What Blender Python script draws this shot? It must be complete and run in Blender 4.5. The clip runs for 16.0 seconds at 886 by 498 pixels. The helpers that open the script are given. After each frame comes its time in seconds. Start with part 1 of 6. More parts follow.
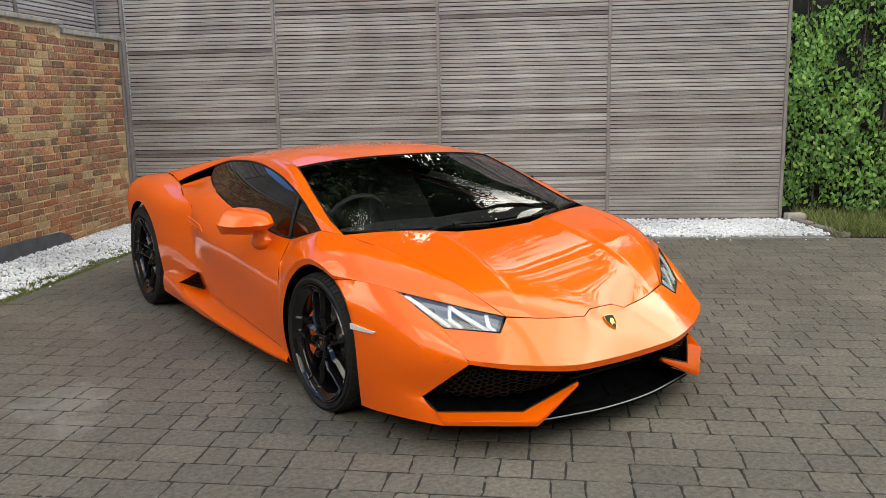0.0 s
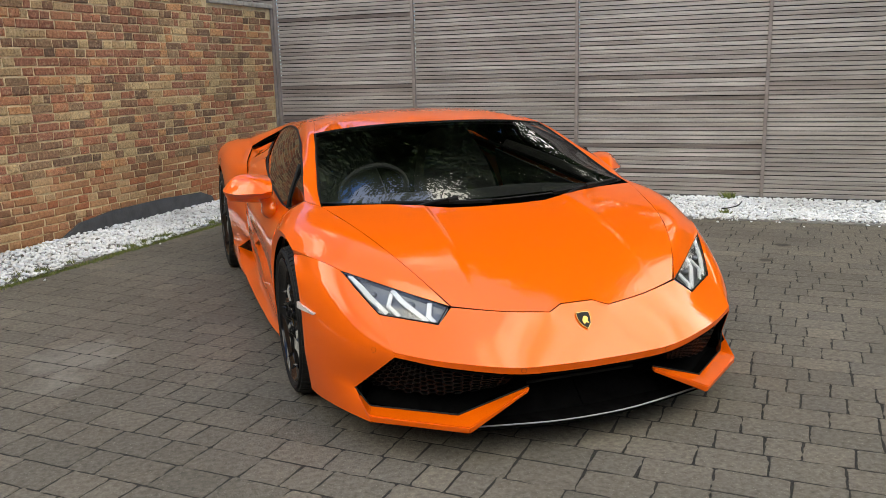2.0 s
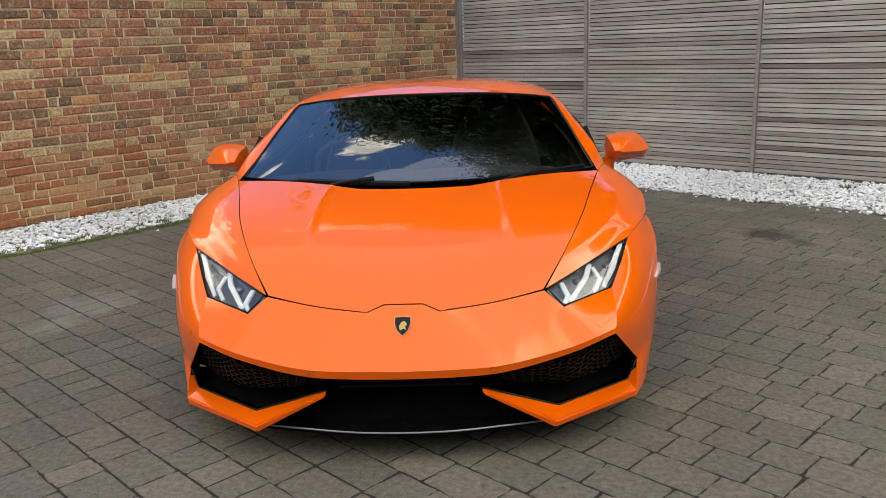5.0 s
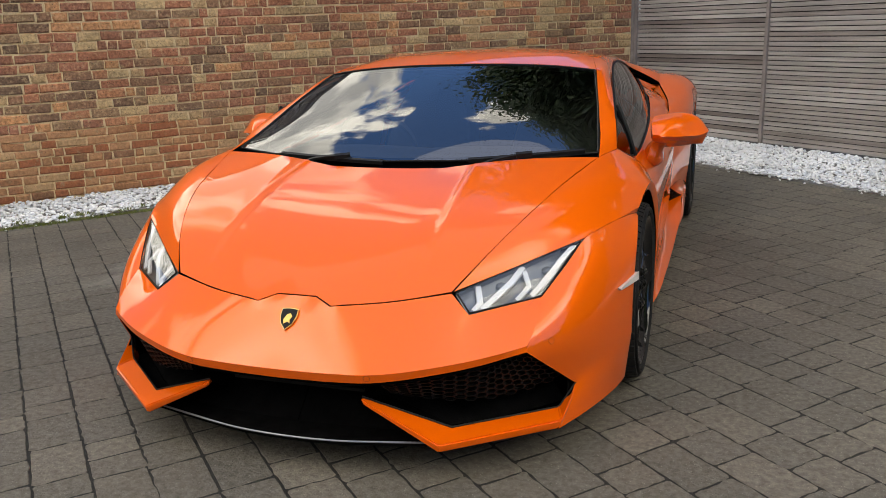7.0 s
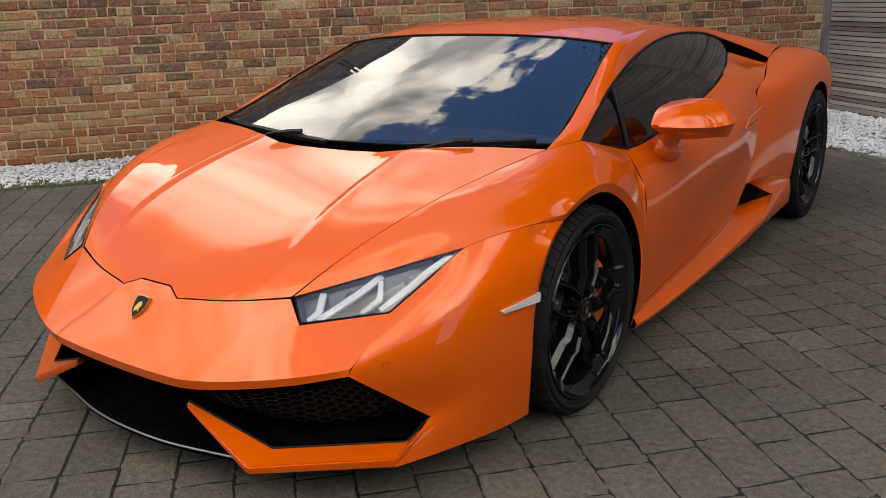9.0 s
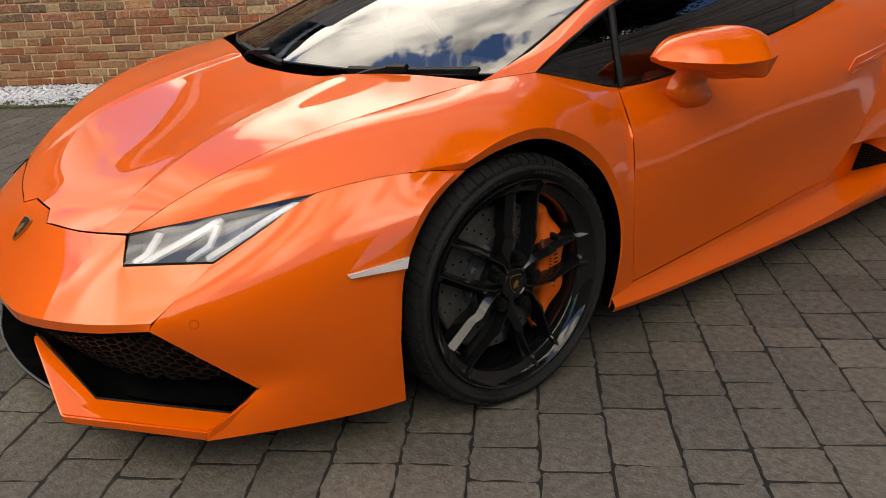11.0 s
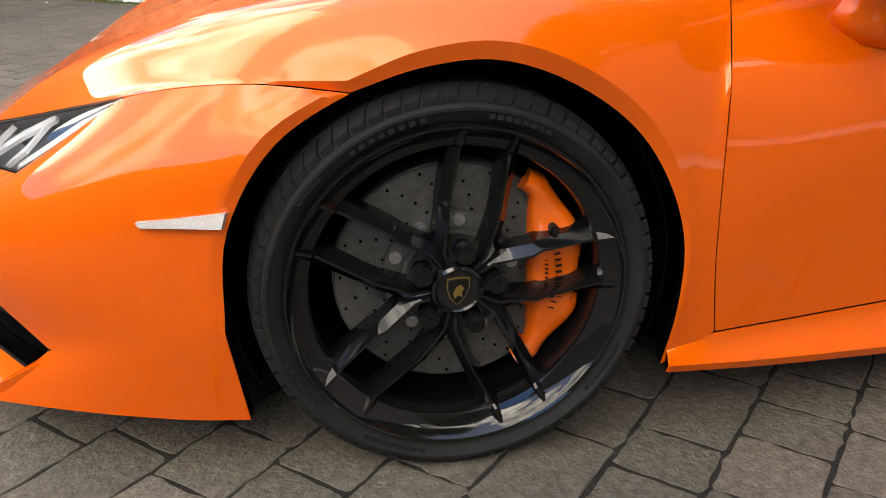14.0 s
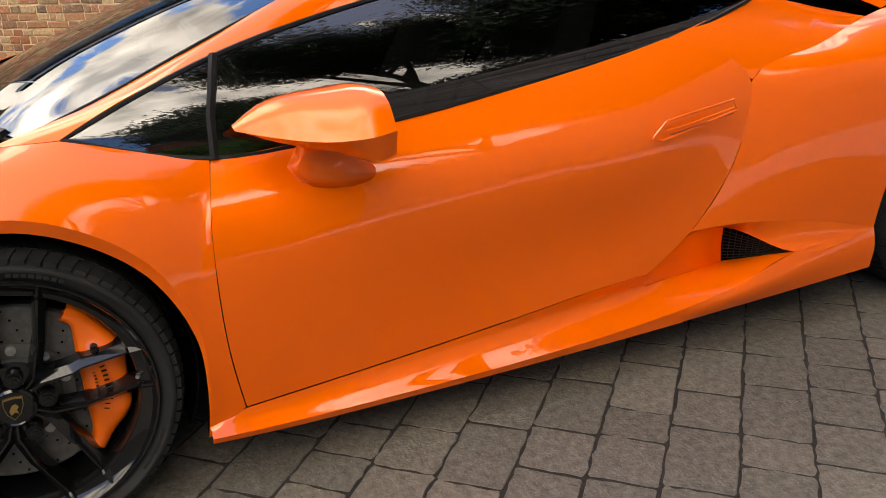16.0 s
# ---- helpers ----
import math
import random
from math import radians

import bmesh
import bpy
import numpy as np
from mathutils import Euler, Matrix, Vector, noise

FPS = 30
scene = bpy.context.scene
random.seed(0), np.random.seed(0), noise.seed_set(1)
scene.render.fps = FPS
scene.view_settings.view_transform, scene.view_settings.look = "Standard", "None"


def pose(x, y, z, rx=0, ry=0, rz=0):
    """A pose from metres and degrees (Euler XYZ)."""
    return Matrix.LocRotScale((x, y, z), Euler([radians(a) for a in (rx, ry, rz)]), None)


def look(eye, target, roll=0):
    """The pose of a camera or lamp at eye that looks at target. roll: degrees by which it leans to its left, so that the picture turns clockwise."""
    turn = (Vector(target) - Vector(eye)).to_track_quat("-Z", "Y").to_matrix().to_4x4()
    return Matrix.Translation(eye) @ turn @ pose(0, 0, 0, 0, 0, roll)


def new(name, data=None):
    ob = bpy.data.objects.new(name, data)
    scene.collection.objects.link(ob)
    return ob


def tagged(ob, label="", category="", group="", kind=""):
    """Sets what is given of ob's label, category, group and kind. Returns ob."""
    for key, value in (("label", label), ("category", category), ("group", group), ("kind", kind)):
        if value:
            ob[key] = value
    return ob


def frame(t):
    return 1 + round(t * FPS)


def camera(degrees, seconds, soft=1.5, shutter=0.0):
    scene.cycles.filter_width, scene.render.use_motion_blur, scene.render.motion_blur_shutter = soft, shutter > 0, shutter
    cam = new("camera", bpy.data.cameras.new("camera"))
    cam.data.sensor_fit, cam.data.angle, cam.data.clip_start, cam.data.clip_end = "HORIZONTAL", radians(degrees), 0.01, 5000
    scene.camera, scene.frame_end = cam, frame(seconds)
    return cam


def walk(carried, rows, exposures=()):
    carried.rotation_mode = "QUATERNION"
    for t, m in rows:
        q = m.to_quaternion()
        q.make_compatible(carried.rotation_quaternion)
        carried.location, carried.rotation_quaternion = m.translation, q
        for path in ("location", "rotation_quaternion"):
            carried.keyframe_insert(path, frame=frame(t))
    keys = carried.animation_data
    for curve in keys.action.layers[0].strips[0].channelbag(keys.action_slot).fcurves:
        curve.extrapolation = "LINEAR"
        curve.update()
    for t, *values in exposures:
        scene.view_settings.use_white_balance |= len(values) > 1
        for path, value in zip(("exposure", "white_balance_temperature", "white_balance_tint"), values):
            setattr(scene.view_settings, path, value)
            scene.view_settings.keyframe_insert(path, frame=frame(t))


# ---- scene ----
cam = camera(56.0, 16.0, 0.85)
PATH = [
    (0, (-2.538, -3.296, 1.395), (-1.411, -1.683, 1.038), -1.1),
    (0.5, (-2.25, -3.344, 1.37), (-1.235, -1.662, 0.996), -1.3),
    (1, (-1.999, -3.395, 1.367), (-1.098, -1.653, 0.977), -1.4),
    (1.5, (-1.714, -3.395, 1.353), (-0.944, -1.595, 0.947), -1.4),
    (2, (-1.43, -3.467, 1.349), (-0.787, -1.62, 0.928), -1.5),
    (2.5, (-1.15, -3.547, 1.352), (-0.592, -1.678, 0.91), -1.5),
    (3, (-0.867, -3.538, 1.336), (-0.423, -1.642, 0.879), -1.5),
    (3.5, (-0.585, -3.569, 1.347), (-0.296, -1.645, 0.883), -1.7),
    (3.7, (-0.465, -3.578, 1.347), (-0.225, -1.647, 0.883), -1.7),
    (5.8, (0.638, -3.261, 1.298), (0.337, -1.349, 0.796), -2.3),
    (6, (0.733, -3.212, 1.286), (0.375, -1.31, 0.78), -2.3),
    (6.5, (0.962, -3.053, 1.282), (0.468, -1.186, 0.763), -2.3),
    (7, (1.21, -2.921, 1.271), (0.563, -1.103, 0.746), -2.2),
    (7.5, (1.436, -2.763, 1.265), (0.653, -1.002, 0.73), -2.2),
    (8, (1.619, -2.552, 1.26), (0.706, -0.859, 0.712), -2.2),
    (8.5, (1.81, -2.352, 1.253), (0.779, -0.734, 0.69), -2.2),
    (9, (1.959, -2.144, 1.248), (0.829, -0.602, 0.66), -2.1),
    (9.2, (1.999, -2.054, 1.237), (0.834, -0.545, 0.636), -2.0),
    (11.3, (2.319, -1.13, 1.124), (0.778, -0.095, 0.379), -2.1),
    (11.5, (2.311, -1.035, 1.13), (0.74, -0.066, 0.36), -1.9),
    (12, (2.305, -0.803, 1.086), (0.65, 0.001, 0.302), -1.7),
    (12.5, (2.256, -0.589, 1.038), (0.544, 0.067, 0.239), -1.5),
    (13, (2.13, -0.39, 0.953), (0.371, 0.114, 0.145), -1.4),
    (13.5, (2.064, -0.258, 0.898), (0.268, 0.107, 0.097), -1.5),
    (14, (2.057, -0.205, 0.887), (0.243, 0.086, 0.096), -1.4),
    (14.5, (2.117, -0.159, 0.925), (0.302, 0.122, 0.134), -1.6),
    (15, (2.257, -0.082, 1.022), (0.456, 0.284, 0.231), -2.0),
    (15.5, (2.417, 0.045, 1.098), (0.639, 0.58, 0.354), -2.4),
    (16, (2.527, 0.235, 1.155), (0.81, 0.955, 0.424), -2.6),
]
EXPOSURES = [(0, -.18, 7150, 5.5), (3.5, -.34, 7250, 6), (6.5, -.44, 7250, 7.5), (9, -.80, 7250, 11), (11.5, -.56, 7650, 12), (12.5, -.35, 7750, 12), (13, -.16, 7600, 11.5), (13.5, .12, 7450, 11), (14.5, .38, 7400, 11), (16, .20, 7750, 13)]
walk(cam, [(t, look(eye, target, roll)) for t, eye, target, roll in PATH], EXPOSURES)

# ---- light: bright sky with broken cloud, the sun behind thin cloud ----
SUN_AZ, SUN_EL = radians(145), radians(71)
sun_way = Vector((math.sin(SUN_AZ) * math.cos(SUN_EL), math.cos(SUN_AZ) * math.cos(SUN_EL), math.sin(SUN_EL)))
world = bpy.data.worlds.new("sky")
scene.world = world
world.use_nodes = True
wt = world.node_tree
wt.nodes.clear()
sky = wt.nodes.new("ShaderNodeTexSky")
sky.sky_type = "NISHITA"
sky.sun_disc = False
sky.sun_elevation, sky.sun_rotation = SUN_EL, SUN_AZ
sky.air_density, sky.dust_density, sky.ozone_density = 1.0, 0.3, 2.0
coord = wt.nodes.new("ShaderNodeTexCoord")


def sky_node(kind, operation="", **values):
    n = wt.nodes.new("ShaderNode" + kind)
    if operation:
        n.operation = operation
    for key, value in values.items():
        n.inputs[int(key[1:]) if key[0] == "_" else key].default_value = value
    return n


def sky_link(a, a_out, b, b_in):
    wt.links.new(a.outputs[a_out], b.inputs[b_in])


# banks of cumulus: direction, half-width in degrees, brightness, thickness
CLOUDS = (
    ((-.75, .57, .38), 20, 1.15, 1.0),
    ((-.19, .64, .74), 9, .75, .05),
    ((-.58, -.56, .58), 21, 1.3, 1.0),
    ((.38, -.45, .80), 17, 1.1, .7),
    ((.75, -.14, .62), 10.5, 1.7, 1.0),
    ((.16, -.86, .46), 12, .75, .6),
    ((.62, .42, .62), 22, .95, 1.0),
    ((-.93, -.17, .30), 15, .36, .4),
)
billow = sky_node("TexNoise", Scale=4.6, Detail=10.0, Roughness=0.58, Distortion=0.15)
sky_link(coord, "Generated", billow, "Vector")
field, lit = None, None
for way, wide, bright, thick in CLOUDS:
    dot = sky_node("VectorMath", "DOT_PRODUCT", _1=tuple(Vector(way).normalized()))
    sky_link(coord, "Generated", dot, 0)
    near = sky_node("MapRange")
    near.inputs["From Min"].default_value, near.inputs["From Max"].default_value = math.cos(radians(wide * 1.75)), math.cos(radians(wide * .25))
    near.inputs["To Min"].default_value, near.inputs["To Max"].default_value = -1.0, thick
    sky_link(dot, "Value", near, "Value")
    glow = sky_node("MapRange")
    glow.inputs["From Min"].default_value, glow.inputs["From Max"].default_value = -1.0, thick * .6
    glow.inputs["To Min"].default_value, glow.inputs["To Max"].default_value = 0.35, bright
    sky_link(near, "Result", glow, "Value")
    if field is None:
        field, lit = (near, "Result"), (glow, "Result")
        continue
    for which, source in (("field", near), ("lit", glow)):
        most = sky_node("Math", "MAXIMUM")
        held = field if which == "field" else lit
        sky_link(*held, most, 0)
        sky_link(source, "Result", most, 1)
        if which == "field":
            field = (most, "Value")
        else:
            lit = (most, "Value")
ragged = sky_node("Math", "MULTIPLY_ADD", _1=3.4, _2=-1.7)
sky_link(billow, "Fac", ragged, 0)
summed = sky_node("Math", "ADD")
sky_link(*field, summed, 0)
sky_link(ragged, "Value", summed, 1)
cover = sky_node("MapRange")
cover.interpolation_type = "SMOOTHSTEP"
cover.inputs["From Min"].default_value, cover.inputs["From Max"].default_value = -0.06, 0.16
sky_link(summed, "Value", cover, "Value")
# grey undersides and white heads
shade = sky_node("TexNoise", Scale=6.5, Detail=6.0)
sky_link(coord, "Generated", shade, "Vector")
tone = wt.nodes.new("ShaderNodeValToRGB")
tone.color_ramp.elements[0].position, tone.color_ramp.elements[1].position = 0.36, 0.62
tone.color_ramp.elements[0].color, tone.color_ramp.elements[1].color = (15.0, 15.2, 15.6, 1), (58.0, 57.0, 54.5, 1)
sky_link(shade, "Fac", tone, "Fac")
heads = sky_node("VectorMath", "SCALE")
sky_link(tone, "Color", heads, 0)
sky_link(*lit, heads, "Scale")
# thin high haze over the blue
deep = sky_node("VectorMath", "MULTIPLY", _1=(1.7, 2.45, 3.5))
sky_link(sky, "Color", deep, 0)
veil = sky_node("VectorMath", "ADD", _1=(0.4, 0.6, 0.9))
sky_link(deep, "Vector", veil, 0)
mix = wt.nodes.new("ShaderNodeMixRGB")
sky_link(cover, "Result", mix, "Fac")
sky_link(veil, "Vector", mix, "Color1")
sky_link(heads, "Vector", mix, "Color2")
back = sky_node("Background", Strength=0.100)
out = wt.nodes.new("ShaderNodeOutputWorld")
sky_link(mix, "Color", back, "Color")
sky_link(back, "Background", out, "Surface")

sun = new("sun", bpy.data.lights.new("sun", "SUN"))
sun.data.energy, sun.data.angle, sun.data.color = 1.30, radians(100), (1.0, 0.94, 0.84)
sun.matrix_world = look(sun_way * 30, (0, 0, 0))

# ---- materials ----
def material(name, color, rough=0.5, metal=0.0, coat=0.0, coat_rough=0.03, spec=0.5):
    m = bpy.data.materials.new(name)
    m.use_nodes = True
    b = m.node_tree.nodes["Principled BSDF"]
    b.inputs["Base Color"].default_value = (*color, 1)
    b.inputs["Roughness"].default_value, b.inputs["Metallic"].default_value = rough, metal
    b.inputs["Coat Weight"].default_value, b.inputs["Coat Roughness"].default_value = coat, coat_rough
    b.inputs["Specular IOR Level"].default_value = spec
    return m


def node(m, kind, **values):
    n = m.node_tree.nodes.new(kind)
    for key, value in values.items():
        n.inputs[key.replace("_", " ")].default_value = value
    return n


def tie(m, a, a_out, b, b_in):
    m.node_tree.links.new(a.outputs[a_out], b.inputs[b_in])


def body_of(m):
    return m.node_tree.nodes["Principled BSDF"]


def ramp(m, stops):
    n = m.node_tree.nodes.new("ShaderNodeValToRGB")
    while len(n.color_ramp.elements) < len(stops):
        n.color_ramp.elements.new(0.5)
    for e, (at, c) in zip(n.color_ramp.elements, stops):
        e.position, e.color = at, (*c, 1)
    return n


def place(m):
    return m.node_tree.nodes.new("ShaderNodeTexCoord")


def relief(m, source, outlet, strength, distance):
    b = node(m, "ShaderNodeBump", Strength=strength, Distance=distance)
    tie(m, source, outlet, b, "Height")
    tie(m, b, "Normal", body_of(m), "Normal")
    return b


def mottled(m, stops, scale, detail=6.0, rough=0.6, fine=0.0, fine_scale=0.0, rough_range=None):
    """Colour by noise in the object's own metres, with finer relief over it."""
    at = place(m)
    n = node(m, "ShaderNodeTexNoise", Scale=scale, Detail=detail, Roughness=rough)
    tie(m, at, "Object", n, "Vector")
    r = ramp(m, stops)
    tie(m, n, "Fac", r, "Fac")
    tie(m, r, "Color", body_of(m), "Base Color")
    if fine:
        f = node(m, "ShaderNodeTexNoise", Scale=fine_scale, Detail=4.0)
        tie(m, at, "Object", f, "Vector")
        relief(m, f, "Fac", fine, 0.01)
    if rough_range:
        rr = node(m, "ShaderNodeMapRange")
        rr.inputs["To Min"].default_value, rr.inputs["To Max"].default_value = rough_range
        tie(m, n, "Fac", rr, "Value")
        tie(m, rr, "Result", body_of(m), "Roughness")
    return m


def piece_material(name, stops, grain_scale, grain, rough, speck=None, relief_scale=60.0, relief_strength=0.4, stepped=False, smear=None, spec=0.5, stretch=None, stains=(0.78, 1.08)):
    """Pieces that differ one from the next by Object Info's Random and by Random Per Island, with grain and specks."""
    m = material(name, (0.5, 0.5, 0.5), rough, spec=spec)
    info, geo = node(m, "ShaderNodeObjectInfo"), node(m, "ShaderNodeNewGeometry")
    add = node(m, "ShaderNodeMath")
    add.operation = "ADD"
    tie(m, info, "Random", add, 0)
    tie(m, geo, "Random Per Island", add, 1)
    wrap = node(m, "ShaderNodeMath")
    wrap.operation = "FRACT"
    tie(m, add, "Value", wrap, 0)
    base = ramp(m, stops)
    if stepped:
        base.color_ramp.interpolation = "CONSTANT"
    tie(m, wrap, "Value", base, "Fac")
    world_at = node(m, "ShaderNodeNewGeometry")
    at, spot = world_at, "Position"
    if stretch:
        # grain drawn out along each piece, begun at another place for each
        drawn = node(m, "ShaderNodeMapping", Scale=stretch)
        tie(m, place(m), "Object", drawn, "Vector")
        shift = node(m, "ShaderNodeMath")
        shift.operation = "MULTIPLY"
        shift.inputs[1].default_value = 90.0
        tie(m, info, "Random", shift, 0)
        at = node(m, "ShaderNodeVectorMath")
        tie(m, drawn, "Vector", at, 0)
        tie(m, shift, "Value", at, 1)
        spot = "Vector"
    n = node(m, "ShaderNodeTexNoise", Scale=grain_scale, Detail=7.0, Roughness=0.65)
    tie(m, at, spot, n, "Vector")
    light = ramp(m, ((0.25, (1 - grain,) * 3), (0.75, (1 + grain * 0.6,) * 3)))
    tie(m, n, "Fac", light, "Fac")
    mul = m.node_tree.nodes.new("ShaderNodeMixRGB")
    mul.blend_type = "MULTIPLY"
    mul.inputs["Fac"].default_value = 1.0
    tie(m, base, "Color", mul, "Color1")
    tie(m, light, "Color", mul, "Color2")
    last = mul
    if speck:
        v = node(m, "ShaderNodeTexVoronoi", Scale=speck[0])
        tie(m, at, spot, v, "Vector")
        sr = ramp(m, ((0.0, (1, 1, 1)), (speck[1], (1, 1, 1)), (speck[1] + 0.02, (0, 0, 0))))
        tie(m, v, "Distance", sr, "Fac")
        sm = m.node_tree.nodes.new("ShaderNodeMixRGB")
        tie(m, sr, "Color", sm, "Fac")
        tie(m, mul, "Color", sm, "Color1")
        sm.inputs["Color2"].default_value = (*speck[2], 1)
        last = sm
    if smear:
        sn = node(m, "ShaderNodeTexNoise", Scale=smear[0], Detail=6.0, Roughness=0.7)
        tie(m, at, spot, sn, "Vector")
        st = ramp(m, ((smear[1], (0, 0, 0)), (smear[1] + 0.10, (smear[2],) * 3)))
        tie(m, sn, "Fac", st, "Fac")
        sx = m.node_tree.nodes.new("ShaderNodeMixRGB")
        tie(m, st, "Color", sx, "Fac")
        tie(m, last, "Color", sx, "Color1")
        sx.inputs["Color2"].default_value = (*smear[3], 1)
        last = sx
    big = node(m, "ShaderNodeTexNoise", Scale=0.9, Detail=5.0)
    tie(m, world_at, "Position", big, "Vector")
    stain = ramp(m, ((0.35, (stains[0],) * 3), (0.62, (stains[1],) * 3)))
    tie(m, big, "Fac", stain, "Fac")
    mul2 = m.node_tree.nodes.new("ShaderNodeMixRGB")
    mul2.blend_type = "MULTIPLY"
    mul2.inputs["Fac"].default_value = 1.0
    tie(m, last, "Color", mul2, "Color1")
    tie(m, stain, "Color", mul2, "Color2")
    tie(m, mul2, "Color", body_of(m), "Base Color")
    f = node(m, "ShaderNodeTexNoise", Scale=relief_scale, Detail=5.0)
    tie(m, at, spot, f, "Vector")
    relief(m, f, "Fac", relief_strength, 0.006)
    return m


PAINT = material("orange_paint", (0.86, 0.17, 0.008), 0.42, 0.20, 1.0, 0.010, 0.05)
body_of(PAINT).inputs["Specular Tint"].default_value = (1.0, 0.58, 0.08, 1)
body_of(PAINT).inputs["Coat IOR"].default_value = 1.5
_n = node(PAINT, "ShaderNodeTexNoise", Scale=900.0, Detail=2.0)
tie(PAINT, place(PAINT), "Object", _n, "Vector")
_r = ramp(PAINT, ((0.35, (0.82, 0.112, 0.003)), (0.7, (0.92, 0.142, 0.005))))
tie(PAINT, _n, "Fac", _r, "Fac")
tie(PAINT, _r, "Color", body_of(PAINT), "Base Color")
CALIPER = material("orange_caliper_paint", (0.86, 0.135, 0.006), 0.32, 0.0, 0.6)
GLOSS_BLACK = material("gloss_black", (0.006, 0.006, 0.0065), 0.06, 0.0, 0.12, 0.03, 0.42)
SATIN_BLACK = mottled(material("satin_black_plastic", (0.008,) * 3, 0.45, 0, 0, 0.03, 0.16), ((0.3, (0.005,) * 3), (0.7, (0.010,) * 3)), 30, fine=0.1, fine_scale=400)
# blacker than plastic, with the shade of ducts and panel gaps in its colour
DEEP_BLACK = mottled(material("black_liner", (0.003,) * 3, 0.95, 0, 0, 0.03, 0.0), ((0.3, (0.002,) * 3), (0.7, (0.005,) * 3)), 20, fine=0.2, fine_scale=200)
RUBBER = mottled(material("tyre_rubber", (0.014,) * 3, 0.7, 0, 0, 0.03, 0.22), ((0.3, (0.010, 0.010, 0.010)), (0.7, (0.018, 0.0176, 0.0172))), 14, fine=0.15, fine_scale=300)
STEEL = mottled(material("brake_disc_ceramic", (0.10,) * 3, 0.42, 0.3), ((0.3, (0.068, 0.065, 0.061)), (0.7, (0.118, 0.113, 0.107))), 60)
CHROME = material("bright_metal", (0.62, 0.62, 0.63), 0.18, 1.0)
BOLT = mottled(material("dark_bolt_steel", (0.03,) * 3, 0.3, 0.7), ((0.3, (0.010,) * 3), (0.7, (0.028,) * 3)), 200)
SILVER = mottled(material("silver_bolt", (0.42,) * 3, 0.32, 0.9), ((0.3, (0.34,) * 3), (0.7, (0.48,) * 3)), 150)
GOLD = material("gold_badge", (0.50, 0.33, 0.10), 0.3, 0.9)
LAMP_WHITE = material("white_light_guide", (0.88, 0.89, 0.90), 0.18, 0.0, 0.5)
LAMP_DARK = material("lamp_housing_grey", (0.15, 0.16, 0.175), 0.3, 0.4)
LAMP_GREY = material("lamp_bezel_grey", (0.20, 0.21, 0.225), 0.3, 0.5)
MARKER = mottled(material("pale_marker_lens", (0.62, 0.58, 0.53), 0.22, 0.0, 0.6), ((0.3, (0.56, 0.53, 0.49)), (0.7, (0.68, 0.64, 0.60))), 300, fine=0.3, fine_scale=700)
SEAT = mottled(material("dark_cabin_leather", (0.014,) * 3, 0.5), ((0.3, (0.040,) * 3), (0.7, (0.065,) * 3)), 40, fine=0.2, fine_scale=300)


def glass(name, tint, coat):
    m = bpy.data.materials.new(name)
    m.use_nodes = True
    t = m.node_tree
    t.nodes.clear()
    o, through_, gloss, mix_ = (t.nodes.new("ShaderNode" + k) for k in ("OutputMaterial", "BsdfTransparent", "BsdfGlossy", "MixShader"))
    through_.inputs["Color"].default_value = (*tint, 1)
    gloss.inputs["Roughness"].default_value = 0.0
    gloss.inputs["Color"].default_value = (1, 1, 1, 1)
    f = t.nodes.new("ShaderNodeFresnel")
    f.inputs["IOR"].default_value = coat
    t.links.new(f.outputs["Fac"], mix_.inputs["Fac"])
    t.links.new(through_.outputs["BSDF"], mix_.inputs[1])
    t.links.new(gloss.outputs["BSDF"], mix_.inputs[2])
    t.links.new(mix_.outputs["Shader"], o.inputs["Surface"])
    return m


SCREEN = glass("windscreen_glass", (0.66, 0.70, 0.70), 2.25)
SIDE_GLASS = glass("dark_side_glass", (0.10, 0.11, 0.115), 1.75)
LENS = glass("clear_lamp_cover", (0.93, 0.94, 0.95), 1.62)

PAVER = piece_material("paving_block", ((0.0, (0.130, 0.118, 0.098)), (0.3, (0.143, 0.128, 0.105)), (0.55, (0.158, 0.139, 0.113)), (0.8, (0.133, 0.121, 0.102)), (1.0, (0.172, 0.151, 0.122))),
                       46, 0.46, 0.88, (120, 0.11, (0.30, 0.28, 0.24)), 110, 0.9, False, (13, 0.57, 0.42, (0.090, 0.080, 0.063)), 0.06, None, (0.86, 1.07))
